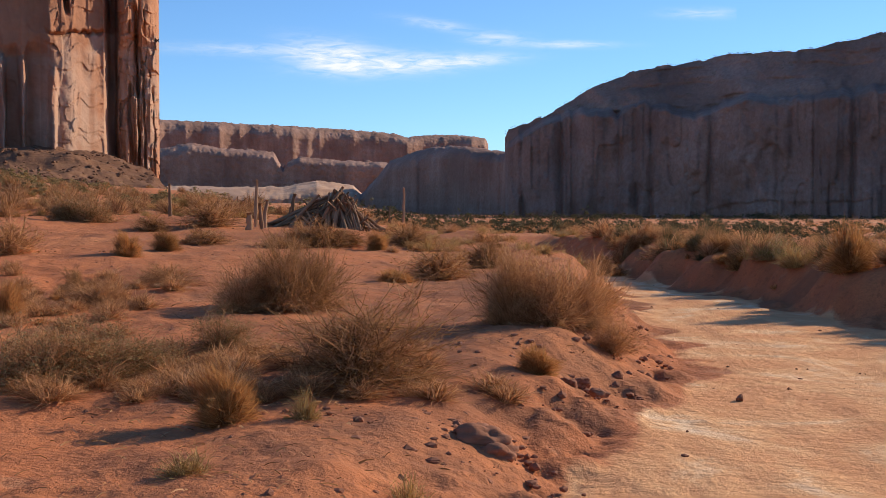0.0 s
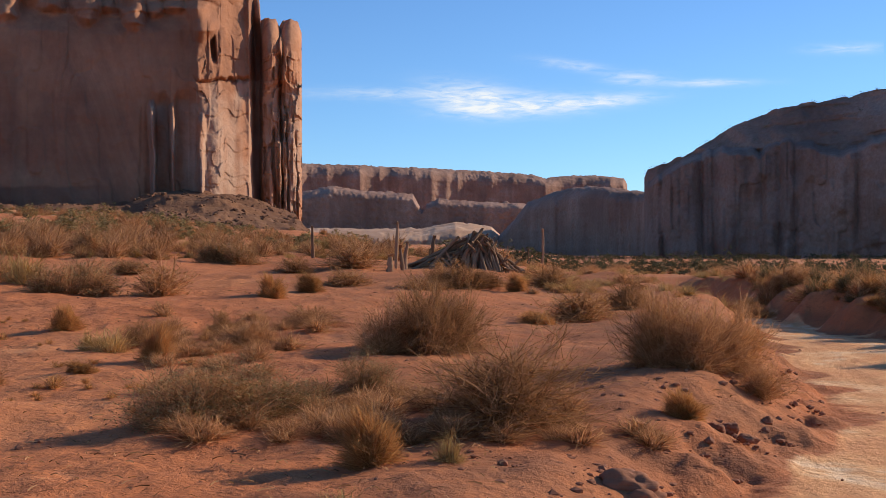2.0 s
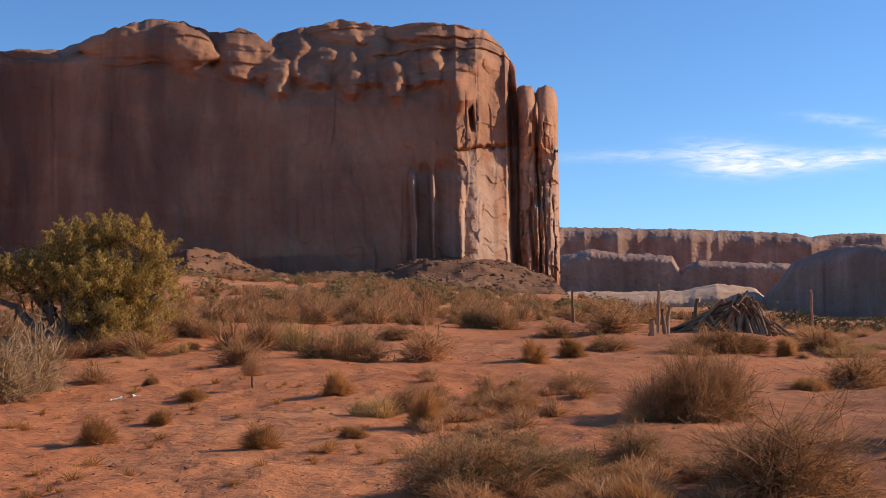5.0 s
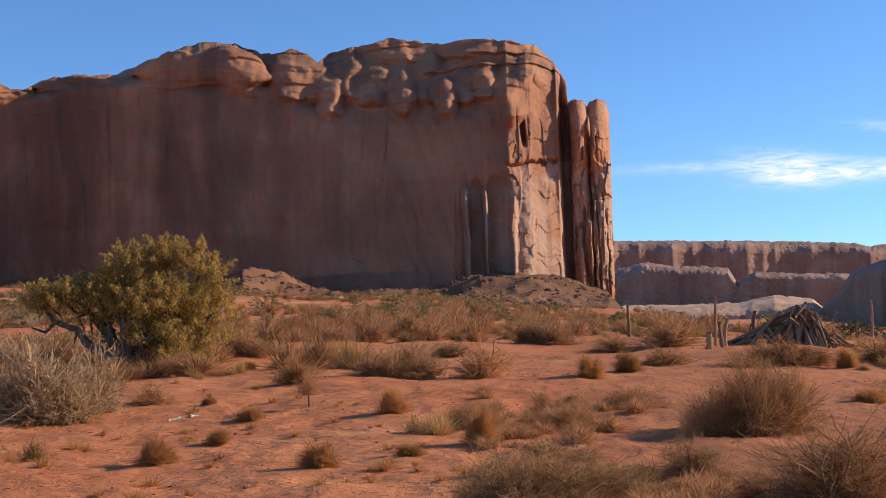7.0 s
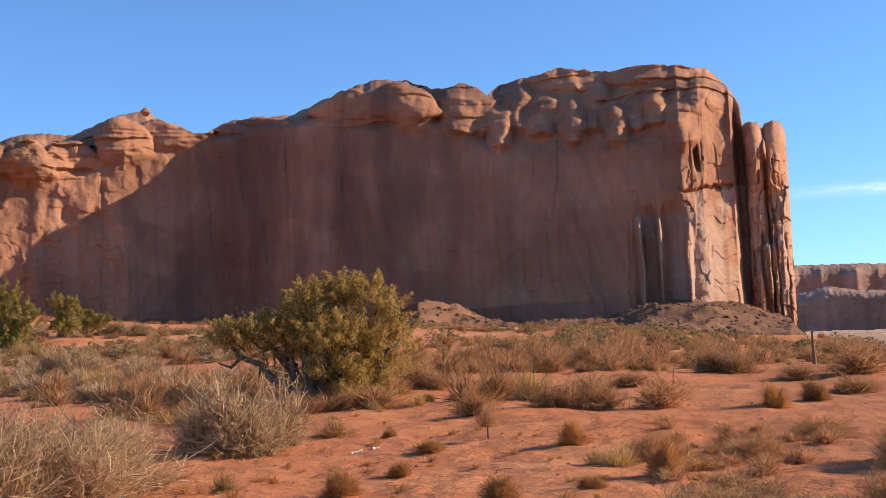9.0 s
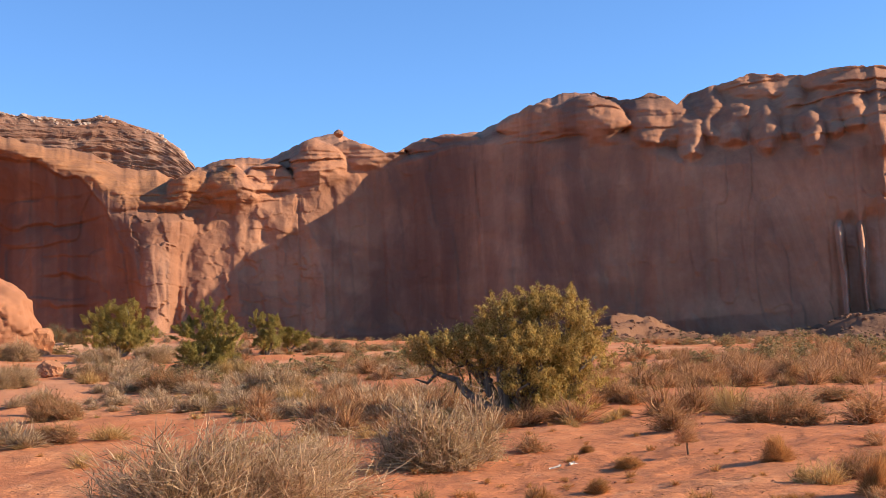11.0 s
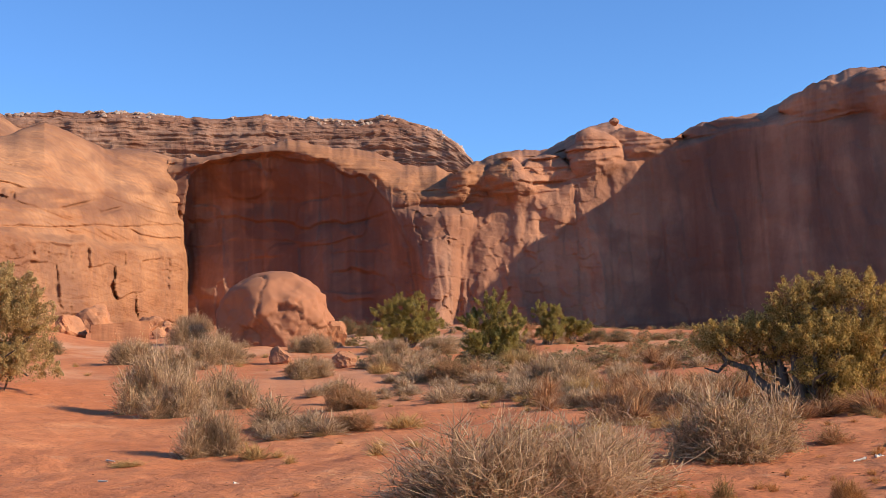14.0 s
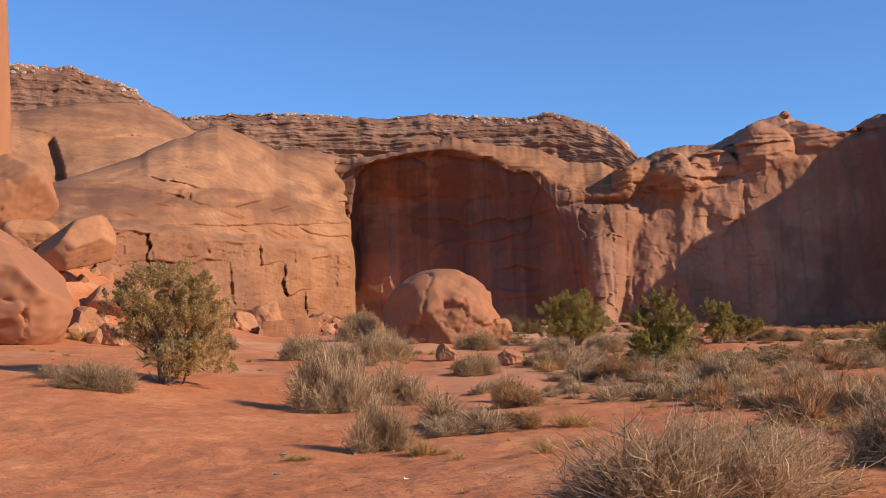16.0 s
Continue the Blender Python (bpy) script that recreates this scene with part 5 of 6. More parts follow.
def tree(az, r, width, height, seed, lobes, leaf, count, label, spike=0.5, turn=0.0, size=0.05):
    """A juniper: twisted trunk and limbs, and a ragged crown of small scaly sprays gathered on upright lobes.
    lobes: (across, along, height of centre, wide, tall) in parts of the tree's width and height."""
    rng = np.random.default_rng(seed)
    root = new("juniper")
    limbs = []
    for c in lobes:
        end = np.array([c[0] * width, c[1] * width, c[2] * height])
        mid = np.array([end[0] * 0.35, end[1] * 0.35, end[2] * 0.45]) + rng.normal(size=3) * 0.07 * width
        ts = np.linspace(0, 1, 8)[:, None]
        line = (1 - ts) ** 2 * np.array([0, 0, -0.1]) + 2 * ts * (1 - ts) * mid + ts**2 * end + rng.normal(size=(8, 3)) * 0.02 * width * ts
        v, f = tube(line, np.linspace(0.04, 0.008, 8) * width * (0.6 + 0.5 * rng.random()))
        first = len(limbs) == 0
        limb = part("trunk" if first else "limb", raw_mesh("juniper_limb", v, f, BARK), root, "twisted grey-brown trunk" if first else "")
        limbs.append(line)
        for _ in range(4):
            s = line[rng.integers(3, 8)]
            e = s + rng.normal(size=3) * np.array([0.08, 0.08, 0.08]) * width
            v, f = tube([s, (s + e) / 2 + rng.normal(size=3) * 0.03 * width, e], [0.012 * width, 0.009 * width, 0.004 * width], 5)
            part("branch", raw_mesh("juniper_branch", v, f, BARK), limb)
    share = np.array([(c[3] * c[3] * c[4]) ** 0.7 for c in lobes])
    share /= share.sum()
    pts, pts_done = [], []
    for c, q in zip(lobes, share):
        # sprays stand on the lobe's skin, longest at its top
        line = limbs[len(pts_done)]
        pts_done.append(1)
        along = line[rng.integers(5, 8, 14)] + rng.normal(size=(14, 3)) * 0.03 * width
        for o in along:  # sprays on the limb itself
            pts.append(o + rng.normal(size=(int(count * q / 60), 3)) * 0.03 * width + np.array([0, 0, 0.02 * width]))
        m = max(10, int((40 - 16 * min(spike, 1)) * q * len(lobes)))
        u = rng.normal(size=(m, 3))
        u /= np.linalg.norm(u, axis=1)[:, None]
        u[:, 2] = np.where(u[:, 2] < -0.35, -u[:, 2], u[:, 2])
        k = u * (0.55 + 0.5 * rng.random((m, 1))) * np.array([c[3] * width, c[3] * width, c[4] * height]) * 0.5
        k = k + np.array([c[0] * width, c[1] * width, c[2] * height])
        per = int(count * q / m)
        for o, w in zip(k, u):
            axis = np.array([w[0] * 0.75, w[1] * 0.75, 0.35 + 0.65 * max(w[2], 0)]) + rng.normal(size=3) * 0.22
            axis /= np.linalg.norm(axis)
            t = rng.random((per, 1)) ** 0.8
            long = (0.06 + 0.10 * rng.random() * spike) * width
            pts.append(o + axis * t * long + rng.normal(size=(per, 3)) * (0.0175 * (1.25 - t) * width))
    pts = np.vstack(pts)
    pts = pts[pts[:, 2] > 0.05 * height]
    v, f = flakes(pts, size * rng.uniform(0.6, 1.3, len(pts)), rng, 1.0)
    part("crown", raw_mesh("juniper_crown", v, f, leaf, False), root)
    stand(root, az, r, 0.02, turn)
    return tagged(root, label, "tree", group="junipers")


# across the view is the lobe's first number when turned to the bearing
tree(34.3, 32.5, 4.75, 2.95, 3, [(-0.06, 0.0, 0.5, 0.14, 0.2), (-0.44, 0.05, 0.54, 0.14, 0.24), (-0.36, 0.0, 0.62, 0.17, 0.24), (-0.27, 0.05, 0.64, 0.17, 0.24), (-0.16, 0.05, 0.60, 0.18, 0.28), (-0.04, -0.02, 0.74, 0.15, 0.34), (-0.03, 0.0, 0.92, 0.09, 0.24), (0.09, 0.05, 0.82, 0.13, 0.34), (0.10, 0.03, 0.96, 0.08, 0.2), (0.19, 0.02, 0.84, 0.13, 0.36), (0.20, 0.02, 0.97, 0.08, 0.22), (0.32, 0.02, 0.88, 0.11, 0.38), (0.42, 0.0, 0.74, 0.13, 0.38), (0.47, 0.0, 0.52, 0.12, 0.26), (0.04, -0.12, 0.52, 0.2, 0.28), (0.18, -0.1, 0.54, 0.2, 0.3), (0.32, -0.06, 0.52, 0.2, 0.3), (0.12, -0.12, 0.30, 0.2, 0.26), (0.25, -0.08, 0.26, 0.2, 0.26), (0.40, 0.0, 0.30, 0.16, 0.24), (0.18, -0.1, 0.10, 0.24, 0.18), (0.30, 0.0, 0.08, 0.2, 0.16), (0.05, 0.2, 0.5, 0.26, 0.36), (0.25, 0.2, 0.5, 0.26, 0.36)], JUNIPER, 105000, "spreading olive-green juniper with a bare twisted trunk", spike=0.75, turn=34.4, size=0.031)
tree(69.5, 57, 5.9, 5.3, 8, [(0.0, 0.0, 0.5, 0.2, 0.3), (-0.33, 0, 0.60, 0.30, 0.36), (-0.15, 0, 0.76, 0.34, 0.36), (0.06, 0, 0.80, 0.34, 0.34), (0.24, 0, 0.68, 0.34, 0.4), (0.36, 0, 0.46, 0.28, 0.4), (0.05, -0.1, 0.5, 0.42, 0.42), (-0.2, 0.1, 0.42, 0.34, 0.4), (0.26, 0, 0.24, 0.36, 0.36), (0.0, 0.1, 0.25, 0.34, 0.34), (0.3, -0.1, 0.14, 0.34, 0.26), (0.05, -0.12, 0.16, 0.34, 0.26), (0.15, 0, 0.5, 0.4, 0.4)], JUNIPER_PALE, 85000, "pale yellow-green juniper standing on red sand", spike=0.35, turn=69.5, size=0.045)
tree(51.3, 94, 5.4, 4.2, 13, [(-0.3, 0, 0.48, 0.38, 0.6), (-0.08, 0, 0.60, 0.4, 0.62), (0.14, 0, 0.62, 0.42, 0.62), (0.32, 0.1, 0.42, 0.34, 0.5), (0.0, 0.1, 0.24, 0.6, 0.4), (-0.2, -0.1, 0.2, 0.45, 0.36), (0.2, -0.1, 0.2, 0.45, 0.36)], JUNIPER_GREEN, 60000, "rounded green juniper on the apron below the cliff", spike=0.3, turn=51, size=0.05)
tree(47.5, 71, 4.0, 4.1, 17, [(-0.28, 0, 0.42, 0.34, 0.6), (-0.08, 0, 0.58, 0.32, 0.6), (0.10, 0, 0.68, 0.28, 0.55), (0.28, 0, 0.45, 0.34, 0.6), (0.05, 0.1, 0.25, 0.55, 0.4), (-0.2, -0.1, 0.2, 0.4, 0.36), (0.2, -0.1, 0.2, 0.4, 0.36)], JUNIPER_GREEN, 60000, "ragged green juniper on the apron below the cliff", spike=0.9, turn=47, size=0.045)
tree(44.9, 91, 3.2, 3.4, 21, [(-0.15, 0, 0.66, 0.42, 0.55), (0.15, 0, 0.50, 0.44, 0.6), (0, 0.1, 0.25, 0.6, 0.4), (0, -0.1, 0.18, 0.6, 0.34)], JUNIPER_GREEN, 34000, "small green juniper on the apron below the cliff", spike=0.4, turn=44, size=0.05)
tree(43.8, 93, 2.8, 2.3, 22, [(-0.1, 0, 0.5, 0.5, 0.7), (0.25, 0, 0.42, 0.44, 0.6)], JUNIPER_GREEN, 22000, "small green juniper on the apron below the cliff", spike=0.3, turn=43, size=0.05)

# single plants: kind, bearing, metres off, width, height
shrub("brown_bush", 7.24, 16.6, 1.70, 1.11)
shrub("brown_bush", 3.69, 10.7, 1.29, 0.82)
shrub("olive_bush", 15.87, 11.3, 1.72, 0.73)
shrub("russet_tuft", 9.78, 9.0, 0.56, 0.43)
shrub("brown_bush", -4.51, 14.6, 1.63, 1.12)
shrub("olive_bush", 9.89, 12.4, 0.72, 0.43)
shrub("dry_grass", 6.25, 8.9, 0.36, 0.22)
shrub("russet_tuft", -4.26, 11.7, 0.49, 0.31)
shrub("brown_bush", -7.68, 13.9, 0.49, 0.43)
shrub("dry_grass", 11.53, 7.4, 0.40, 0.15)
shrub("dry_grass", 1.65, 7.2, 0.35, 0.20)
shrub("brown_bush", 0.23, 23.1, 1.14, 0.62)
shrub("brown_bush", -1.95, 24.9, 0.89, 0.67)
shrub("russet_tuft", 2.15, 21.9, 0.78, 0.27)
shrub("brown_bush", 12.34, 20.5, 0.87, 0.41)
shrub("brown_bush", 16.19, 19.3, 0.43, 0.36)
shrub("russet_tuft", 14.03, 25.2, 0.67, 0.51)
shrub("russet_tuft", 12.33, 27.2, 0.67, 0.46)
shrub("brown_bush", 12.93, 36.6, 0.98, 0.52)
shrub("brown_bush", 10.73, 29.5, 0.99, 0.47)
shrub("brown_bush", 10.35, 37.2, 1.50, 0.80)
shrub("brown_bush", 18.86, 27.5, 1.11, 0.81)
shrub("olive_bush", 15.81, 39.0, 2.09, 0.84)
shrub("russet_tuft", 19.11, 15.6, 0.49, 0.50)
shrub("brown_bush", 5.84, 29.2, 2.22, 0.65)
shrub("russet_tuft", 2.97, 29.0, 0.60, 0.49)
shrub("brown_bush", 1.51, 31.7, 1.11, 0.57)
shrub("russet_tuft", -17.89, 23.9, 1.07, 0.94)
shrub("dry_grass", -15.65, 27.0, 0.96, 0.56)
shrub("rabbitbrush", -14.57, 28.9, 0.93, 0.51)
shrub("brown_bush", -11.89, 33.9, 1.14, 0.60)
shrub("brown_bush", -10.29, 35.4, 1.35, 0.70)
shrub("brown_bush", -8.29, 38.4, 2.06, 0.82)
shrub("russet_tuft", -19.05, 26.6, 0.65, 0.45)
shrub("brown_bush", -7.03, 36.9, 1.65, 0.49)
shrub("green_shrub", -5.77, 69.0, 1.79, 0.86)
shrub("green_shrub", -10.16, 71.3, 0.83, 0.70)
shrub("green_shrub", -18.44, 41.0, 0.92, 0.55)
shrub("green_shrub", -16.69, 54.0, 0.72, 0.43)
shrub("green_shrub", -15.27, 92.8, 1.74, 0.58)
shrub("brown_bush", -11.52, 58.3, 0.89, 0.78)
shrub("russet_tuft", 22.92, 20.4, 0.55, 0.40)
shrub("russet_tuft", 29.31, 20.8, 0.56, 0.20)
shrub("russet_tuft", 30.77, 18.2, 0.41, 0.24)
shrub("russet_tuft", 26.41, 14.4, 0.48, 0.30)
shrub("dry_grass", 21.09, 17.5, 0.78, 0.38)
shrub("brown_bush", 19.83, 18.1, 0.65, 0.34)
shrub("brown_bush", 15.28, 17.6, 0.71, 0.38)
shrub("russet_tuft", 22.37, 14.8, 0.40, 0.16)
shrub("olive_bush", 22.62, 28.1, 1.89, 0.86)
shrub("dry_grass", 24.58, 30.0, 1.34, 0.83)
shrub("brown_bush", 27.14, 26.4, 0.88, 0.59)
shrub("brown_bush", 25.16, 41.7, 1.16, 0.60)
shrub("olive_bush", 21.83, 42.6, 1.81, 0.95)
shrub("olive_bush", 29.02, 36.3, 1.78, 0.78)
shrub("brown_bush", 31.57, 36.2, 1.29, 0.94)
shrub("olive_bush", 20.23, 33.8, 1.21, 0.42)
shrub("grey_sage", 37.63, 23.0, 2.41, 1.44)
shrub("olive_bush", 33.49, 24.2, 0.65, 0.32)
shrub("russet_tuft", 31.07, 23.3, 0.31, 0.16)
shrub("russet_tuft", 33.48, 16.3, 0.60, 0.36)
shrub("dry_grass", 38.49, 17.6, 0.47, 0.32)
shrub("dry_grass", 22.03, 17.9, 0.40, 0.28)
shrub("russet_tuft", 29.27, 31.4, 0.45, 0.22)
shrub("olive_bush", 35.56, 38.8, 2.77, 0.87)
shrub("grey_sage", 46.65, 17.8, 3.42, 1.71)
shrub("russet_tuft", 50.40, 20.4, 0.82, 0.47)
shrub("grey_sage", 62.79, 50.6, 3.17, 2.67)
shrub("grey_sage", 59.64, 50.6, 2.94, 1.85)
shrub("grey_sage", 60.43, 34.4, 2.03, 1.31)
shrub("grey_sage", 63.26, 78.0, 3.83, 1.81)
shrub("grey_sage", 59.82, 85.7, 3.25, 1.84)
shrub("olive_bush", 55.81, 64.0, 2.34, 1.20)
shrub("olive_bush", 54.26, 37.1, 1.82, 0.76)
shrub("dry_grass", 51.83, 37.1, 1.49, 0.50)
shrub("olive_bush", 54.34, 49.7, 2.00, 1.07)
shrub("olive_bush", 49.41, 57.3, 2.87, 1.28)
shrub("grey_sage", 51.07, 62.6, 1.40, 1.45)
shrub("grey_sage", 44.52, 51.3, 3.44, 1.38)
shrub("dry_grass", 43.52, 44.6, 1.24, 0.64)
shrub("grey_sage", 55.61, 90.5, 3.32, 1.70)
shrub("brown_bush", 52.35, 66.5, 1.84, 0.77)
shrub("grey_sage", 72.47, 52.2, 3.31, 1.21)
shrub("green_shrub", 66.80, 87.3, 1.87, 1.56)
shrub("dry_grass", 46.32, 65.9, 2.65, 1.18)
shrub("dry_grass", 47.96, 49.8, 1.33, 0.56)
shrub("dry_grass", 64.00, 32.6, 1.02, 0.20)
shrub("grey_sage", 74.37, 55.9, 1.50, 0.55)
shrub("dry_grass", 73.01, 89.5, 2.40, 0.88)
shrub("grey_sage", 60.73, 149.2, 4.00, 2.27)
shrub("grey_sage", 41.68, 49.0, 1.97, 0.88)
shrub("olive_bush", 40.08, 68.5, 2.45, 0.92)
shrub("green_shrub", 54.00, 125.8, 2.47, 2.14)
shrub("green_shrub", 53.11, 123.9, 2.21, 1.66)
shrub("green_shrub", 42.73, 96.1, 1.55, 1.55)
shrub("green_shrub", 41.82, 96.7, 1.30, 1.12)
shrub("grey_sage", 61.67, 47.7, 2.35, 1.9)
shrub("grey_sage", 61.74, 66.9, 2.72, 1.94)
shrub("grey_sage", 59.83, 79.1, 3.90, 2.0)
shrub("grey_sage", 61.04, 98.8, 3.44, 2.0)
shrub("grey_sage", 55.72, 63.5, 2.58, 1.14)
shrub("olive_bush", 54.06, 46.7, 2.03, 1.1)
shrub("grey_sage", 52.28, 69.4, 2.21, 1.21)
shrub("dry_grass", 52.63, 64.3, 1.49, 0.75)
shrub("dry_grass", 47.32, 48.1, 1.53, 0.63)
shrub("dry_grass", 46.22, 42.6, 1.11, 0.43)
shrub("grey_sage", 52.05, 86.9, 3.03, 1.26)
shrub("grey_sage", 49.91, 86.4, 3.01, 1.50)
shrub("dry_grass", 43.56, 44.6, 1.42, 0.78)
shrub("grey_sage", 57.65, 40.2, 1.40, 1.05)
shrub("dry_grass", 58.54, 33.0, 1.05, 0.48)


# ---- uncounted plants and pebbles ----
def scatter(name, count, spots, kind_meshes, label, category):
    """Many small copies joined into one mesh."""
    rng = np.random.default_rng(len(name))
    vs, fs, n = [], [], 0
    store = []
    for me in kind_meshes:
        p = np.empty(len(me.vertices) * 3, np.float32)
        me.vertices.foreach_get("co", p)
        store.append((p.reshape(-1, 3), np.array([q.vertices[:] for q in me.polygons])))
    for az, r, w, h in spots(rng, count):
        p, f = store[int(rng.integers(len(store)))]
        a = rng.uniform(0, 6.28)
        c = polar(az, r)
        z = float(land(c[0], c[1]))
        q = np.stack([(p[:, 0] * math.cos(a) - p[:, 1] * math.sin(a)) * w + c[0], (p[:, 0] * math.sin(a) + p[:, 1] * math.cos(a)) * w + c[1], p[:, 2] * h + z], 1)
        vs.append(q), fs.append(f + n)
        n += len(q)
    ob = new(name, raw_mesh(name, np.vstack(vs), np.vstack(fs), kind_meshes[0].materials[0], False))
    return tagged(ob, label, category, kind="stuff")


def clear_of_road(az, r):
    p = polar(az, r)
    return road_side(p[0], p[1])[0] > 0.4 or p[1] > 50


def apron_spots(lo, hi, wide, tall, az0=-20, az1=80, patch=0.0, sparse=True):
    def spots(rng, count):
        made = 0
        while made < count:
            az, r = rng.uniform(az0, az1), math.exp(rng.uniform(math.log(lo), math.log(hi)))
            p = polar(az, r)
            if not clear_of_road(az, r) or (r < 300 and grain(p[0] * 0.12, p[1] * 0.12, 40.0) < patch):
                continue
            if 2.5 < az < 9.5 and 26 < r < 48:  # open ground round the log heap
                continue
            if az > 58 and r < 60 or (sparse and az > 48 and rng.random() < 0.5):
                continue
            s = rng.uniform(0.5, 1.2)
            made += 1
            yield az, r, wide * s, tall * s * rng.uniform(0.7, 1.2)
    return spots


def small(kind, seed, stems, leaf=None, leaves=0, mat=None, thick=0.02):
    q = KINDS[kind]
    w, l = shrub_meshes("small_" + kind, seed, stems, 0, leaves, 0.05, mat or q["wood"], q["leaf"], thick)
    return l if leaf else w


scatter("far_brown_bushes", 900, apron_spots(30, 220, 1.5, 0.8, 3, 46, -0.25), [small("brown_bush", s, 330, thick=0.013) for s in (1, 2, 3)], "scattered brown twiggy bushes over the sand apron", "shrubs")
scatter("far_olive_bushes", 420, apron_spots(60, 270, 1.7, 0.85, 3, 54, -0.25), [small("olive_bush", s, 60, True, 900) for s in (4, 5, 6)], "scattered olive bushes over the sand apron", "shrubs")
scatter("far_straw", 1000, apron_spots(28, 190, 0.85, 0.38, -26, 80, -0.3), [small("dry_grass", s, 200, thick=0.010) for s in (7, 8)], "scattered straw-coloured grass clumps", "grass")
scatter("gold_grass", 260, apron_spots(34, 100, 1.0, 0.42, 8, 46, -0.2), [small("dry_grass", s, 260, thick=0.016) for s in (71, 72)], "golden dry grass clumps across the apron", "grass")
scatter("russet_grass", 260, apron_spots(12, 60, 0.35, 0.16, -20, 60), [small("russet_tuft", s, 110, thick=0.016) for s in (9, 10)], "scattered small russet grass tufts", "grass")
scatter("bank_russet_bushes", 60, apron_spots(19, 42, 0.9, 0.5, -24, -7, -2), [small("brown_bush", s, 420, thick=0.014, mat=RUSSET) for s in (31, 32)], "russet and brown bushes along the road bank", "shrubs")
scatter("valley_brown_bushes", 330, apron_spots(38, 300, 1.5, 0.55, -28, 3, -2), [small("brown_bush", s, 420, thick=0.013) for s in (11, 12)], "brown bushes across the valley floor", "shrubs")
scatter("valley_green_bushes", 430, apron_spots(60, 640, 1.8, 1.25, -28, 4, -2), [small("green_shrub", s, 40, True, 420) for s in (13, 14)], "dark green bushes across the valley floor", "shrubs")
scatter("cliff_foot_bushes", 160, apron_spots(150, 370, 2.0, 1.4, 14, 60, -2), [small("green_shrub", s, 40, True, 330) for s in (15, 16)], "grey-green bushes along the foot of the cliff", "shrubs")


scatter("low_brown_brush", 170, apron_spots(10, 42, 0.62, 0.26, -3, 19, -0.15), [small("brown_bush", s, 420, thick=0.010) for s in (51, 52, 53)], "low dead brown brush between the bushes", "brush")


scatter("apron_sage", 330, apron_spots(36, 130, 1.5, 0.72, 36, 62, -0.1, False), [small("grey_sage", s, 420, thick=0.014) for s in (61, 62, 63)], "scattered grey sagebrush over the apron", "shrubs")


def far_bank(rng, count):
    for _ in range(count):
        y = rng.uniform(17, 46)
        side, way = (float(q) for q in road_side(0.0, y))
        x = -way + (abs(way) - side) + rng.uniform(0.5, 2.6)
        w = rng.uniform(0.5, 1.15)
        yield math.degrees(math.atan2(-x, y)), math.hypot(x, y), w, w * rng.uniform(0.45, 0.7)


scatter("bank_bushes", 75, far_bank, [small("brown_bush", s, 520, thick=0.011) for s in (33, 34)], "brown bushes along the brink of the road bank", "shrubs")
scatter("bank_olive_bushes", 30, far_bank, [small("brown_bush", s, 520, thick=0.011, mat=OLIVE) for s in (35, 36)], "olive bushes along the brink of the road bank", "shrubs")


def pebbles():
    rng = np.random.default_rng(77)
    base = [rock_mesh("clod", 80 + i, CLOD, 1, 0.25, 4) for i in range(5)]

    def spots(r_, count):
        made = 0
        while made < count:
            az, r = r_.uniform(-22, 78), math.exp(r_.uniform(math.log(6), math.log(42)))
            p = polar(az, r)
            if grain(p[0] * 0.5, p[1] * 0.5, 50.0) < 0.0 and made % 3:
                made += 0
                continue
            if not clear_of_road(az, r) and r_.random() < 0.75:
                continue
            s = 0.015 + 0.08 * r_.random() ** 4
            made += 1
            yield az, r, s, s * 0.7

    def bank(r_, count):
        for _ in range(count):
            y = r_.uniform(7, 21)
            side, way = (float(q) for q in road_side(0.0, y))
            x = -way - (abs(way) - side) - abs(r_.normal(0.6, 0.5))
            s = 0.02 + 0.10 * r_.random() ** 3
            yield math.degrees(math.atan2(-x, y)), math.hypot(x, y), s, s * 0.6
    scatter("bank_rubble", 900, bank, base, "crumbled red clods along the road bank", "pebbles")
    scatter("clods", 3600, spots, base, "small red clods and pebbles on the sand", "pebbles")


def litter():
    """Dead twigs and stalks dropped over the near sand."""
    rng = np.random.default_rng(15)
    n = 5200
    az, r = rng.uniform(-20, 76, n), np.exp(rng.uniform(math.log(6.5), math.log(30), n))
    x, y = -np.sin(np.radians(az)) * r, np.cos(np.radians(az)) * r
    keep = (road_side(x, y)[0] > 0.3) & (grain(x * 0.35, y * 0.35, 60.0) > -0.1)
    x, y = x[keep], y[keep]
    a, ln = rng.uniform(0, 6.28, len(x)), rng.uniform(0.03, 0.14, len(x))
    p0 = np.stack([x, y, land(x, y) + 0.022], 1)
    d = np.stack([np.cos(a) * ln, np.sin(a) * ln, rng.uniform(0, 0.02, len(x))], 1)
    v, f = ribbons(p0, p0 + d * 0.5 + np.array([0, 0, 0.008]), p0 + d, rng.uniform(0.005, 0.014, len(x)), rng)
    ob = new("litter", raw_mesh("litter", v, f, BROWN_TWIG, False))
    tagged(ob, "dead brown twigs and stalks strewn on the sand", "litter", kind="stuff")


litter()
CLOD = rock_material("red_clods", (0.26, 0.10, 0.055), (0.34, 0.14, 0.075), (0.44, 0.2, 0.115), varnish=0.2, streak=3, band=5, relief=0.02)
pebbles()


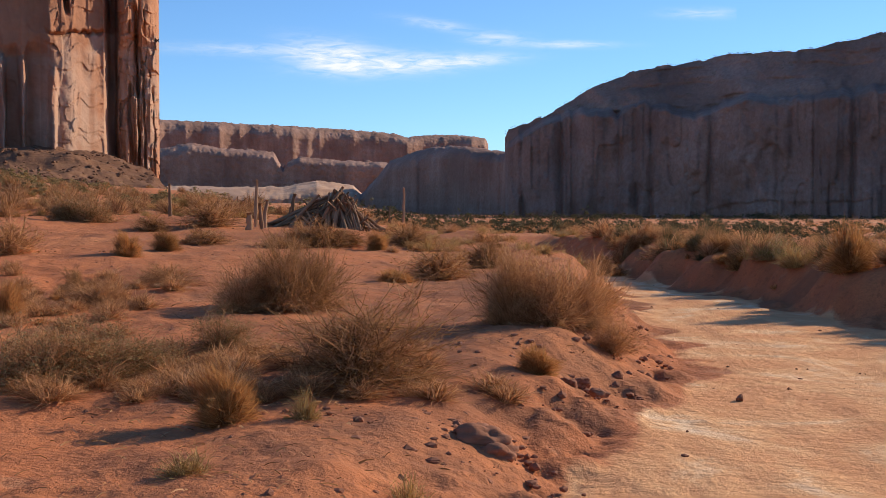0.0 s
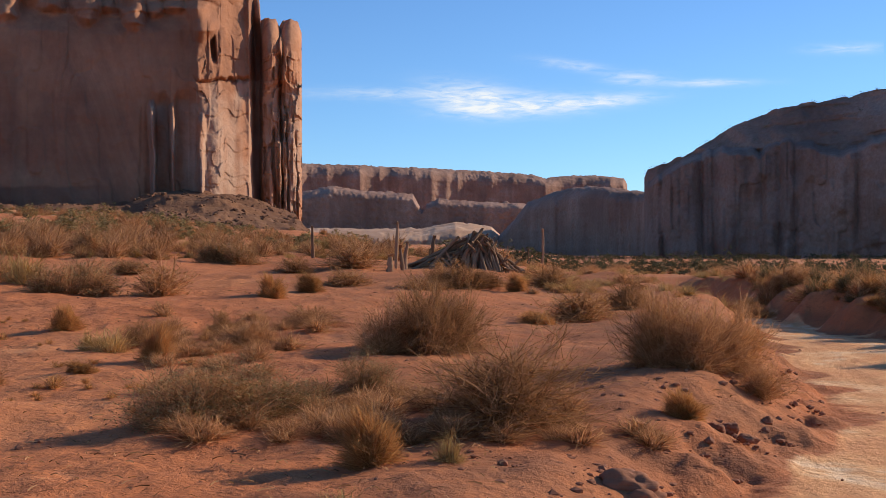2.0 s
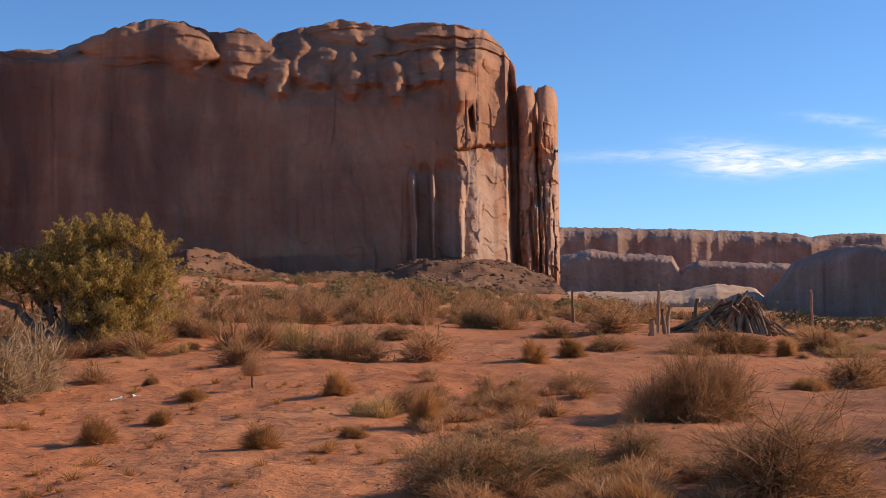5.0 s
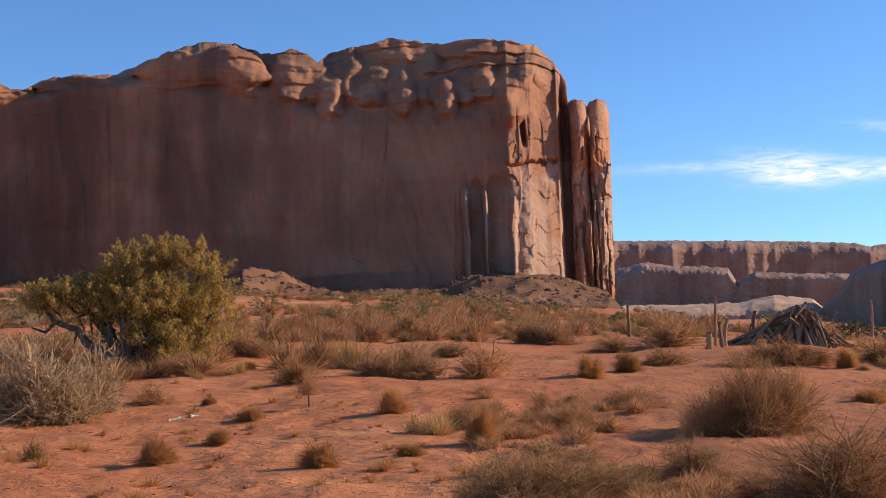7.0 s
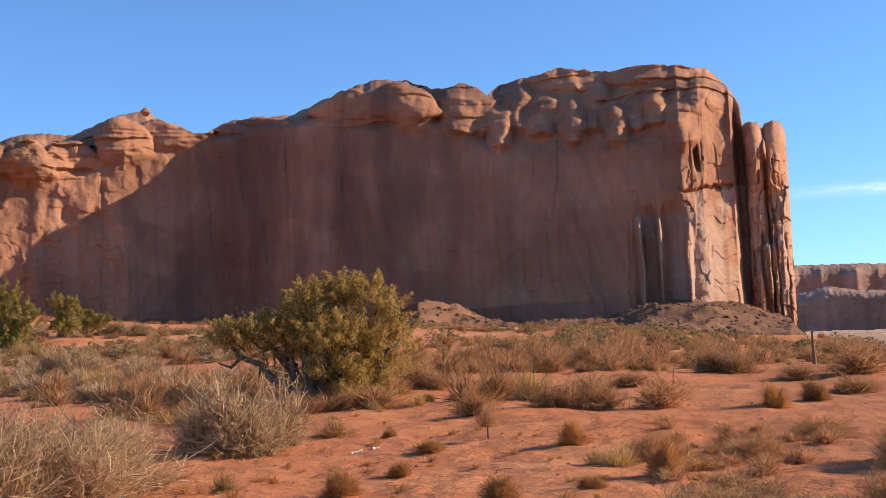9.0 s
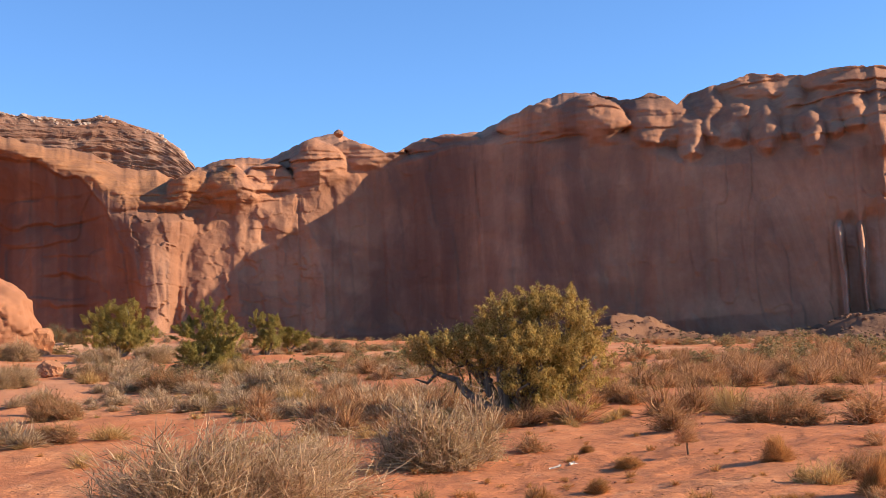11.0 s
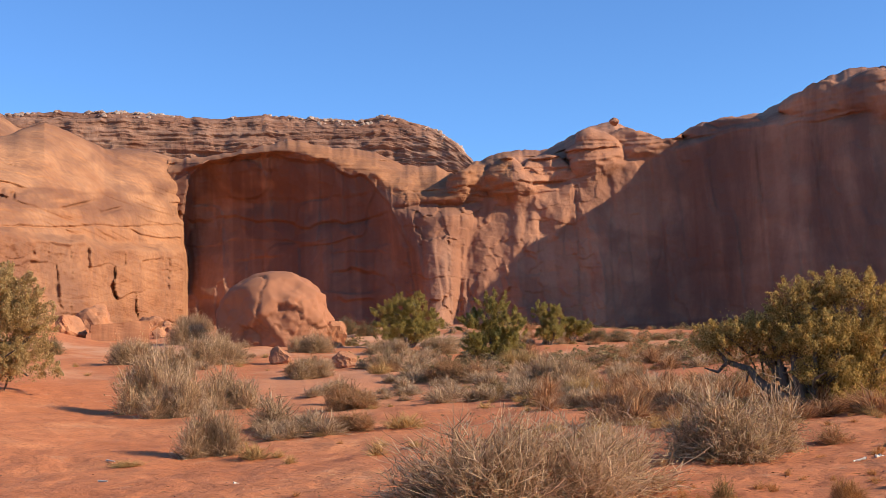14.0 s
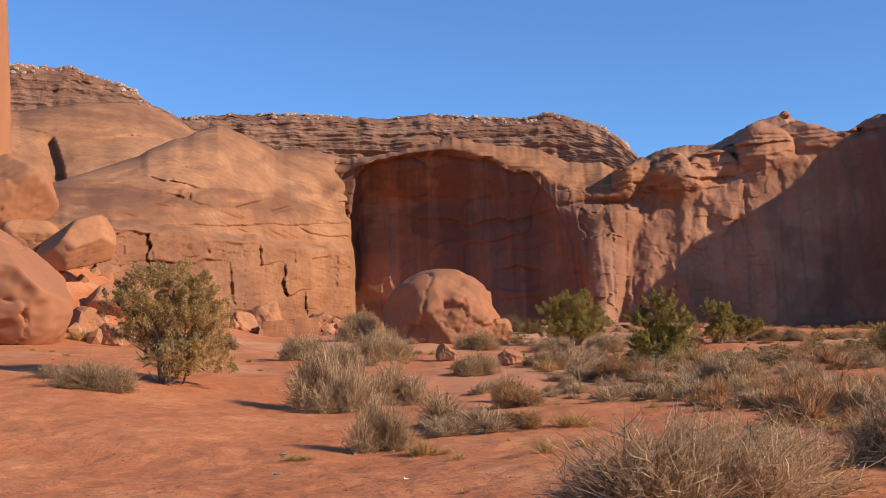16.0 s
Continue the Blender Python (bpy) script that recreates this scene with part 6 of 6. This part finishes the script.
def rim_bushes():
    """Dark scrub along the skyline of the mesa across the valley."""
    rng = np.random.default_rng(19)
    me = bpy.data.objects["shaded_mesa"].data
    q = np.empty(len(me.vertices) * 3, np.float32)
    me.vertices.foreach_get("co", q)
    q = q.reshape(-1, 197, 3)[:, 150:190]
    leaf = small("green_shrub", 43, 20, True, 160)
    p = np.empty(len(leaf.vertices) * 3, np.float32)
    leaf.vertices.foreach_get("co", p)
    p, f = p.reshape(-1, 3), np.array([t.vertices[:] for t in leaf.polygons])
    vs, fs = [], []
    for k in range(330):
        j = 39 if k < 150 else int(rng.integers(0, 39))
        w = rng.uniform(1.2, 3.2)
        vs.append(p * np.array([w, w, 0.75 * w]) + q[int(rng.integers(len(q) // 2, len(q))), j] - np.array([0, 0, 0.45 * w]))
        fs.append(f + k * len(p))
    ob = new("rim_bushes", raw_mesh("rim_bushes", np.vstack(vs), np.vstack(fs), SHRUB_GREEN, False))
    tagged(ob, "dark scrub along the rim of the far mesa", "shrubs", kind="stuff")


rim_bushes()
scatter("mesa_foot_bushes", 260, apron_spots(480, 640, 4.5, 2.6, -28, 2, -2), [small("green_shrub", s, 30, True, 420) for s in (41, 42)], "dark green bushes along the foot of the far mesa", "shrubs")


# ---- wood: the heap of logs, posts, sticks ----
wood_mat, _t, _b = shader("weathered_wood", 0.9, 0.15)
_run = noise_of(_t, 6, stretch=(1, 1, 0.12), detail=6)
_inf = _t.nodes.new("ShaderNodeObjectInfo")
_c = stops(_t, _run, (0.3, (0.17, 0.088, 0.048)), (0.7, (0.42, 0.26, 0.155)))
_h = _t.nodes.new("ShaderNodeHueSaturation")
_m = node(_t, "ShaderNodeMapRange", To_Min=0.5, To_Max=1.35)
_t.links.new(_inf.outputs["Random"], _m.inputs["Value"])
_t.links.new(_m.outputs[0], _h.inputs["Value"])
_t.links.new(_c, _h.inputs["Color"])
_t.links.new(_h.outputs[0], _b.inputs["Base Color"])
bump(_t, _b, (_run, 0.02))
WOOD = wood_mat


def log_mesh(length, radius, seed, bend=0.05):
    """A crooked log along z with a broken end."""
    rng = np.random.default_rng(seed)
    n = 8
    t = np.linspace(0, 1, n)
    line = np.stack([bend * length * np.sin(t * 3 + rng.uniform(0, 6)) + rng.normal(size=n) * 0.01 * length, bend * length * np.sin(t * 2.3 + rng.uniform(0, 6)), t * length], 1)
    rad = radius * (1.1 - 0.5 * t) * (1 + 0.12 * rng.normal(size=n))
    rad[0] *= 0.9
    v, f = tube(line, rad, 8)
    ends = np.array([line[0], line[-1] + [0, 0, 0.02]])
    k = len(v)
    cap = [[i, (i + 1) % 8, k, k] for i in range(8)] + [[(n - 1) * 8 + (i + 1) % 8, (n - 1) * 8 + i, k + 1, k + 1] for i in range(8)]
    tri = [c[:3] for c in cap]
    quads = np.vstack([np.stack([f[:, 0], f[:, 1], f[:, 2]], 1), np.stack([f[:, 0], f[:, 2], f[:, 3]], 1), np.array(tri)])
    return raw_mesh("log", np.vstack([v, ends]), quads, WOOD)


LOGS = [log_mesh(1.0, 0.045 + 0.01 * (i % 3), 200 + i, 0.03 + 0.02 * (i % 2)) for i in range(7)]


def lean(mesh, start, end, thick, parent=None, name="log"):
    s, e = Vector(start), Vector(end)
    d = e - s
    m = Matrix.Translation(s) @ d.to_track_quat("Z", "Y").to_matrix().to_4x4() @ Matrix.Diagonal((thick / 0.05, thick / 0.05, d.length, 1))
    ob = new(name, mesh)
    if parent:
        ob.parent = parent
    ob.matrix_basis = m
    return ob


def log_heap():
    """Logs leant together like a fallen cone shelter, longest to one side."""
    root = new("log_heap")
    stand(root, 5.0, 40.5, 0.05, 5.0)
    rng = random.Random(8)
    for i in range(80):
        # short broken pieces lie every way over a steep mound
        side = rng.uniform(-1, 1)
        x = 0.15 + side * abs(side) ** 0.2 * (1.25 if side > 0 else 1.05)
        y = rng.gauss(0, 0.4)
        h = max(0.0, 1.22 * (1 - abs(x - 0.15) / 1.3) - 0.35 * abs(y)) * rng.uniform(0.75, 1.04)
        ln = rng.uniform(0.35, 0.95)
        slope = (1.0 if x < 0.15 else -1.0) * rng.uniform(0.5, 1.7)
        d = Vector((rng.choice((-1, 1, 1)) * 1.0, rng.gauss(0, 0.7), slope)).normalized() * ln * 0.5
        c = Vector((x, y, h))
        lo, hi = (c - d, c + d) if d.z > 0 else (c + d, c - d)
        lo.z = max(lo.z, 0.0)
        hi.z = min(hi.z, 1.42)
        lean(rng.choice(LOGS), lo, hi, rng.uniform(0.028, 0.055), root)
    for i in range(85):
        # poles stand steeply round the peak, like a fallen cone of timber
        a = rng.uniform(0, 6.28)
        foot = Vector((0.3 + math.cos(a) * rng.uniform(0.55, 1.0), math.sin(a) * rng.uniform(0.5, 0.95), 0.0))
        tip = Vector((0.3 + rng.gauss(0, 0.16), rng.gauss(0, 0.12), rng.uniform(0.85, 1.38)))
        lean(rng.choice(LOGS), foot, foot.lerp(tip, rng.uniform(0.7, 1.0)), rng.uniform(0.03, 0.06), root)
    for i in range(16):
        # long fallen poles reach down from the heap
        x = -rng.uniform(1.2, 2.2)
        lean(rng.choice(LOGS), (x, rng.uniform(-0.7, 0.5), rng.uniform(0.0, 0.2)), (rng.uniform(-0.5, 0.1), rng.uniform(-0.3, 0.3), rng.uniform(0.55, 1.1)), rng.uniform(0.04, 0.075), root)
    return tagged(root, "collapsed heap of weathered grey-brown logs on red sand", "log pile")


log_heap()


def post(az, r, high_, thick, tip=(0, 0), label="thin weathered wooden fence post standing in sand"):
    ob = new("fence_post", plant_rng.choice(LOGS))
    stand(ob, az, r, 0.1, plant_rng.uniform(0, 360), (thick / 0.05, thick / 0.05, high_ + 0.1), tip)
    return tagged(ob, label, "post", group="fence posts")


post(8.38, 38.5, 1.40, 0.055, (0, 3))
post(1.78, 60, 1.95, 0.055)
post(12.17, 44.5, 1.15, 0.05)
post(9.55, 75, 1.05, 0.05, (0, 8))
post(9.2, 76, 0.9, 0.045)
post(2.42, 62, 1.0, 0.045, (0, -6))
post(3.35, 64, 0.9, 0.05)
post(6.85, 41.5, 1.05, 0.06, (0, -14), "crooked pole leaning beside the log heap")
post(6.95, 41.0, 0.6, 0.05, (0, -6), "short pole beside the log heap")
post(8.70, 36.5, 0.50, 0.085, (0, 4), "thick weathered wooden stump beside the log heap")
post(8.15, 37.5, 0.75, 0.08, (0, -3), "thick weathered wooden stump beside the log heap")
post(8.0, 38.2, 0.85, 0.06, (0, 5), "thick weathered wooden stump beside the log heap")


def sticks():
    """Small bleached driftwood pieces lying on the sand, each a thing."""
    pale, t, b = shader("bleached_wood", 0.8, 0.2)
    n = noise_of(t, 20, detail=4)
    t.links.new(stops(t, n, (0.3, (0.45, 0.36, 0.27)), (0.7, (0.75, 0.66, 0.54))), b.inputs["Base Color"])
    rng = random.Random(3)
    me = log_mesh(1.0, 0.05, 260, 0.05)
    me.materials[0] = pale
    for az, r, ln in ((31.9, 21.9, 0.28), (31.7, 22.0, 0.2), (32.25, 21.8, 0.22), (65.2, 29.0, 0.3), (59.6, 25.5, 0.16), (64.8, 33.5, 0.4)):
        p = polar(az, r)
        z = float(land(p[0], p[1])) + 0.025
        a = rng.uniform(0, 6.28)
        ob = lean(me, (p[0], p[1], z), (p[0] + ln * math.cos(a), p[1] + ln * math.sin(a), z + rng.uniform(0.0, 0.05)), 0.025, name="stick")
        tagged(ob, "small bleached stick lying on red sand", "stick", group="sticks")
    # dark twig stalk with a bushy head
    ob = new("dead_seedling", MASTERS["brown_bush"][1][0])
    stand(ob, 26.7, 21.7, -0.22, 0, (0.46, 0.46, 0.36))
    part("stem", log_mesh(1.0, 0.05, 261, 0.03), ob, "thin dark stem", Matrix.Translation((0, 0, -0.75)) @ Matrix.Diagonal((0.9, 0.9, 0.9, 1)))
    tagged(ob, "small brown bushy seedling on a single dark stem", "shrub")


sticks()


def mounds():
    """The dark lump of caked earth by the road, and stones on the bank."""
    for seed, az, r, sc, sink, label in (
        (91, -1.75, 8.9, (0.40, 0.36, 0.27), -0.02, "dark hollow lump of caked red earth"),
        (92, -2.45, 8.75, (0.34, 0.28, 0.2), -0.01, "dark hollow lump of caked red earth"),
        (93, -7.86, 13.0, (0.13, 0.10, 0.12), -0.03, "small dark stone set in the road bank"),
        (94, -13.25, 12.9, (0.11, 0.08, 0.09), -0.02, "small dark stone lying on the dirt road"),
        (95, -6.3, 12.4, (0.2, 0.16, 0.15), -0.03, "broken clod of red earth on the bank"),
        (96, -5.7, 12.0, (0.16, 0.13, 0.12), -0.03, "broken clod of red earth on the bank"),
        (97, -7.0, 11.6, (0.18, 0.13, 0.1), -0.02, "broken clod of red earth on the bank"),
    ):
        ob = new("clod", rock_mesh("clod", seed, CLOD, 4, 0.35, 2))
        stand(ob, az, r, sink, seed * 37, sc)
        tagged(ob, label, "clod", group="clods by the road")


mounds()


# ---- cirrus ----
def cirrus():
    """A thin high veil of ice cloud, far behind the mesas."""
    mat = bpy.data.materials.new("cirrus")
    mat.use_nodes = True
    t = mat.node_tree
    t.nodes.remove(t.nodes["Principled BSDF"])
    uv = t.nodes.new("ShaderNodeTexCoord")
    glow = node(t, "ShaderNodeEmission", Strength=1.0)
    glow.inputs["Color"].default_value = (0.88, 0.94, 1.0, 1)
    clear = t.nodes.new("ShaderNodeBsdfTransparent")
    m = t.nodes.new("ShaderNodeMixShader")
    # streaks: stretched noise, thinned towards the edges of each veil
    mp = t.nodes.new("ShaderNodeMapping")
    mp.inputs["Scale"].default_value = (5.0, 26.0, 1)
    mp.inputs["Rotation"].default_value = (0, 0, radians(-7))
    t.links.new(uv.outputs["Object"], mp.inputs["Vector"])
    n = node(t, "ShaderNodeTexNoise", Scale=1.0, Detail=8.0, Roughness=0.6, Distortion=0.7)
    t.links.new(mp.outputs[0], n.inputs["Vector"])
    fall = t.nodes.new("ShaderNodeVertexColor")
    fall.layer_name = "thickness"
    mul = t.nodes.new("ShaderNodeMath")
    mul.operation = "MULTIPLY"
    t.links.new(stops(t, n.outputs["Fac"], (0.28, (0, 0, 0)), (0.62, (1, 1, 1))), mul.inputs[0])
    t.links.new(fall.outputs["Color"], mul.inputs[1])
    t.links.new(mul.outputs[0], m.inputs[0])
    t.links.new(clear.outputs[0], m.inputs[1])
    t.links.new(glow.outputs[0], m.inputs[2])
    t.links.new(m.outputs[0], t.nodes["Material Output"].inputs["Surface"])
    dist = 4500.0
    az, el = np.linspace(16, -13, 150), np.linspace(4.6, 10, 60)
    A, E = np.meshgrid(az, el, indexing="ij")
    ca, ce = 1.2, 7.2
    # local sheet: x across, y up, in units of 500 m
    lx, ly = -np.tan(np.radians(A - ca)) * dist / 500, (np.tan(np.radians(E)) - math.tan(radians(ce))) * dist / 500
    me = grid_mesh("cirrus", np.stack([lx, ly, 0 * lx], -1), mat)

    def veil(a, e, wa, we, tilt, power):
        x, y = (a - A), (E - e) - tilt * (a - A)
        return power * np.exp(-((x / wa) ** 2) - (y / we) ** 2)

    thick = veil(2.6, 6.6, 2.8, 0.42, 0.02, 0.95) + veil(5.0, 6.75, 1.6, 0.5, -0.10, 0.8) + veil(-0.8, 6.75, 2.2, 0.25, 0.06, 0.8) + veil(8.0, 7.2, 4.2, 0.25, -0.03, 0.4) + veil(4.6, 7.3, 2.2, 0.45, -0.15, 0.4)
    thick = thick + veil(-2.4, 7.75, 1.1, 0.25, 0.0, 0.6) + veil(-5.4, 7.5, 2.0, 0.14, 0.0, 0.6) + veil(0.2, 8.35, 1.6, 0.2, -0.15, 0.45) + veil(-11.5, 8.9, 1.5, 0.2, 0, 0.4)
    col = me.color_attributes.new("thickness", "FLOAT_COLOR", "POINT")
    q = np.clip(thick, 0, 1).ravel()
    col.data.foreach_set("color", np.stack([q, q, q, q * 0 + 1], 1).astype(np.float32).ravel())
    ob = new("cirrus_cloud", me)
    c = polar(ca, dist, EYE + math.tan(radians(ce)) * dist)
    ob.matrix_basis = Matrix.Translation(c) @ pose(0, 0, 0, 90, 0, ca) @ Matrix.Scale(500, 4)
    ob.visible_shadow = False
    return tagged(ob, "thin white wisps of cirrus in the blue sky", "cloud", kind="structure")


cirrus()
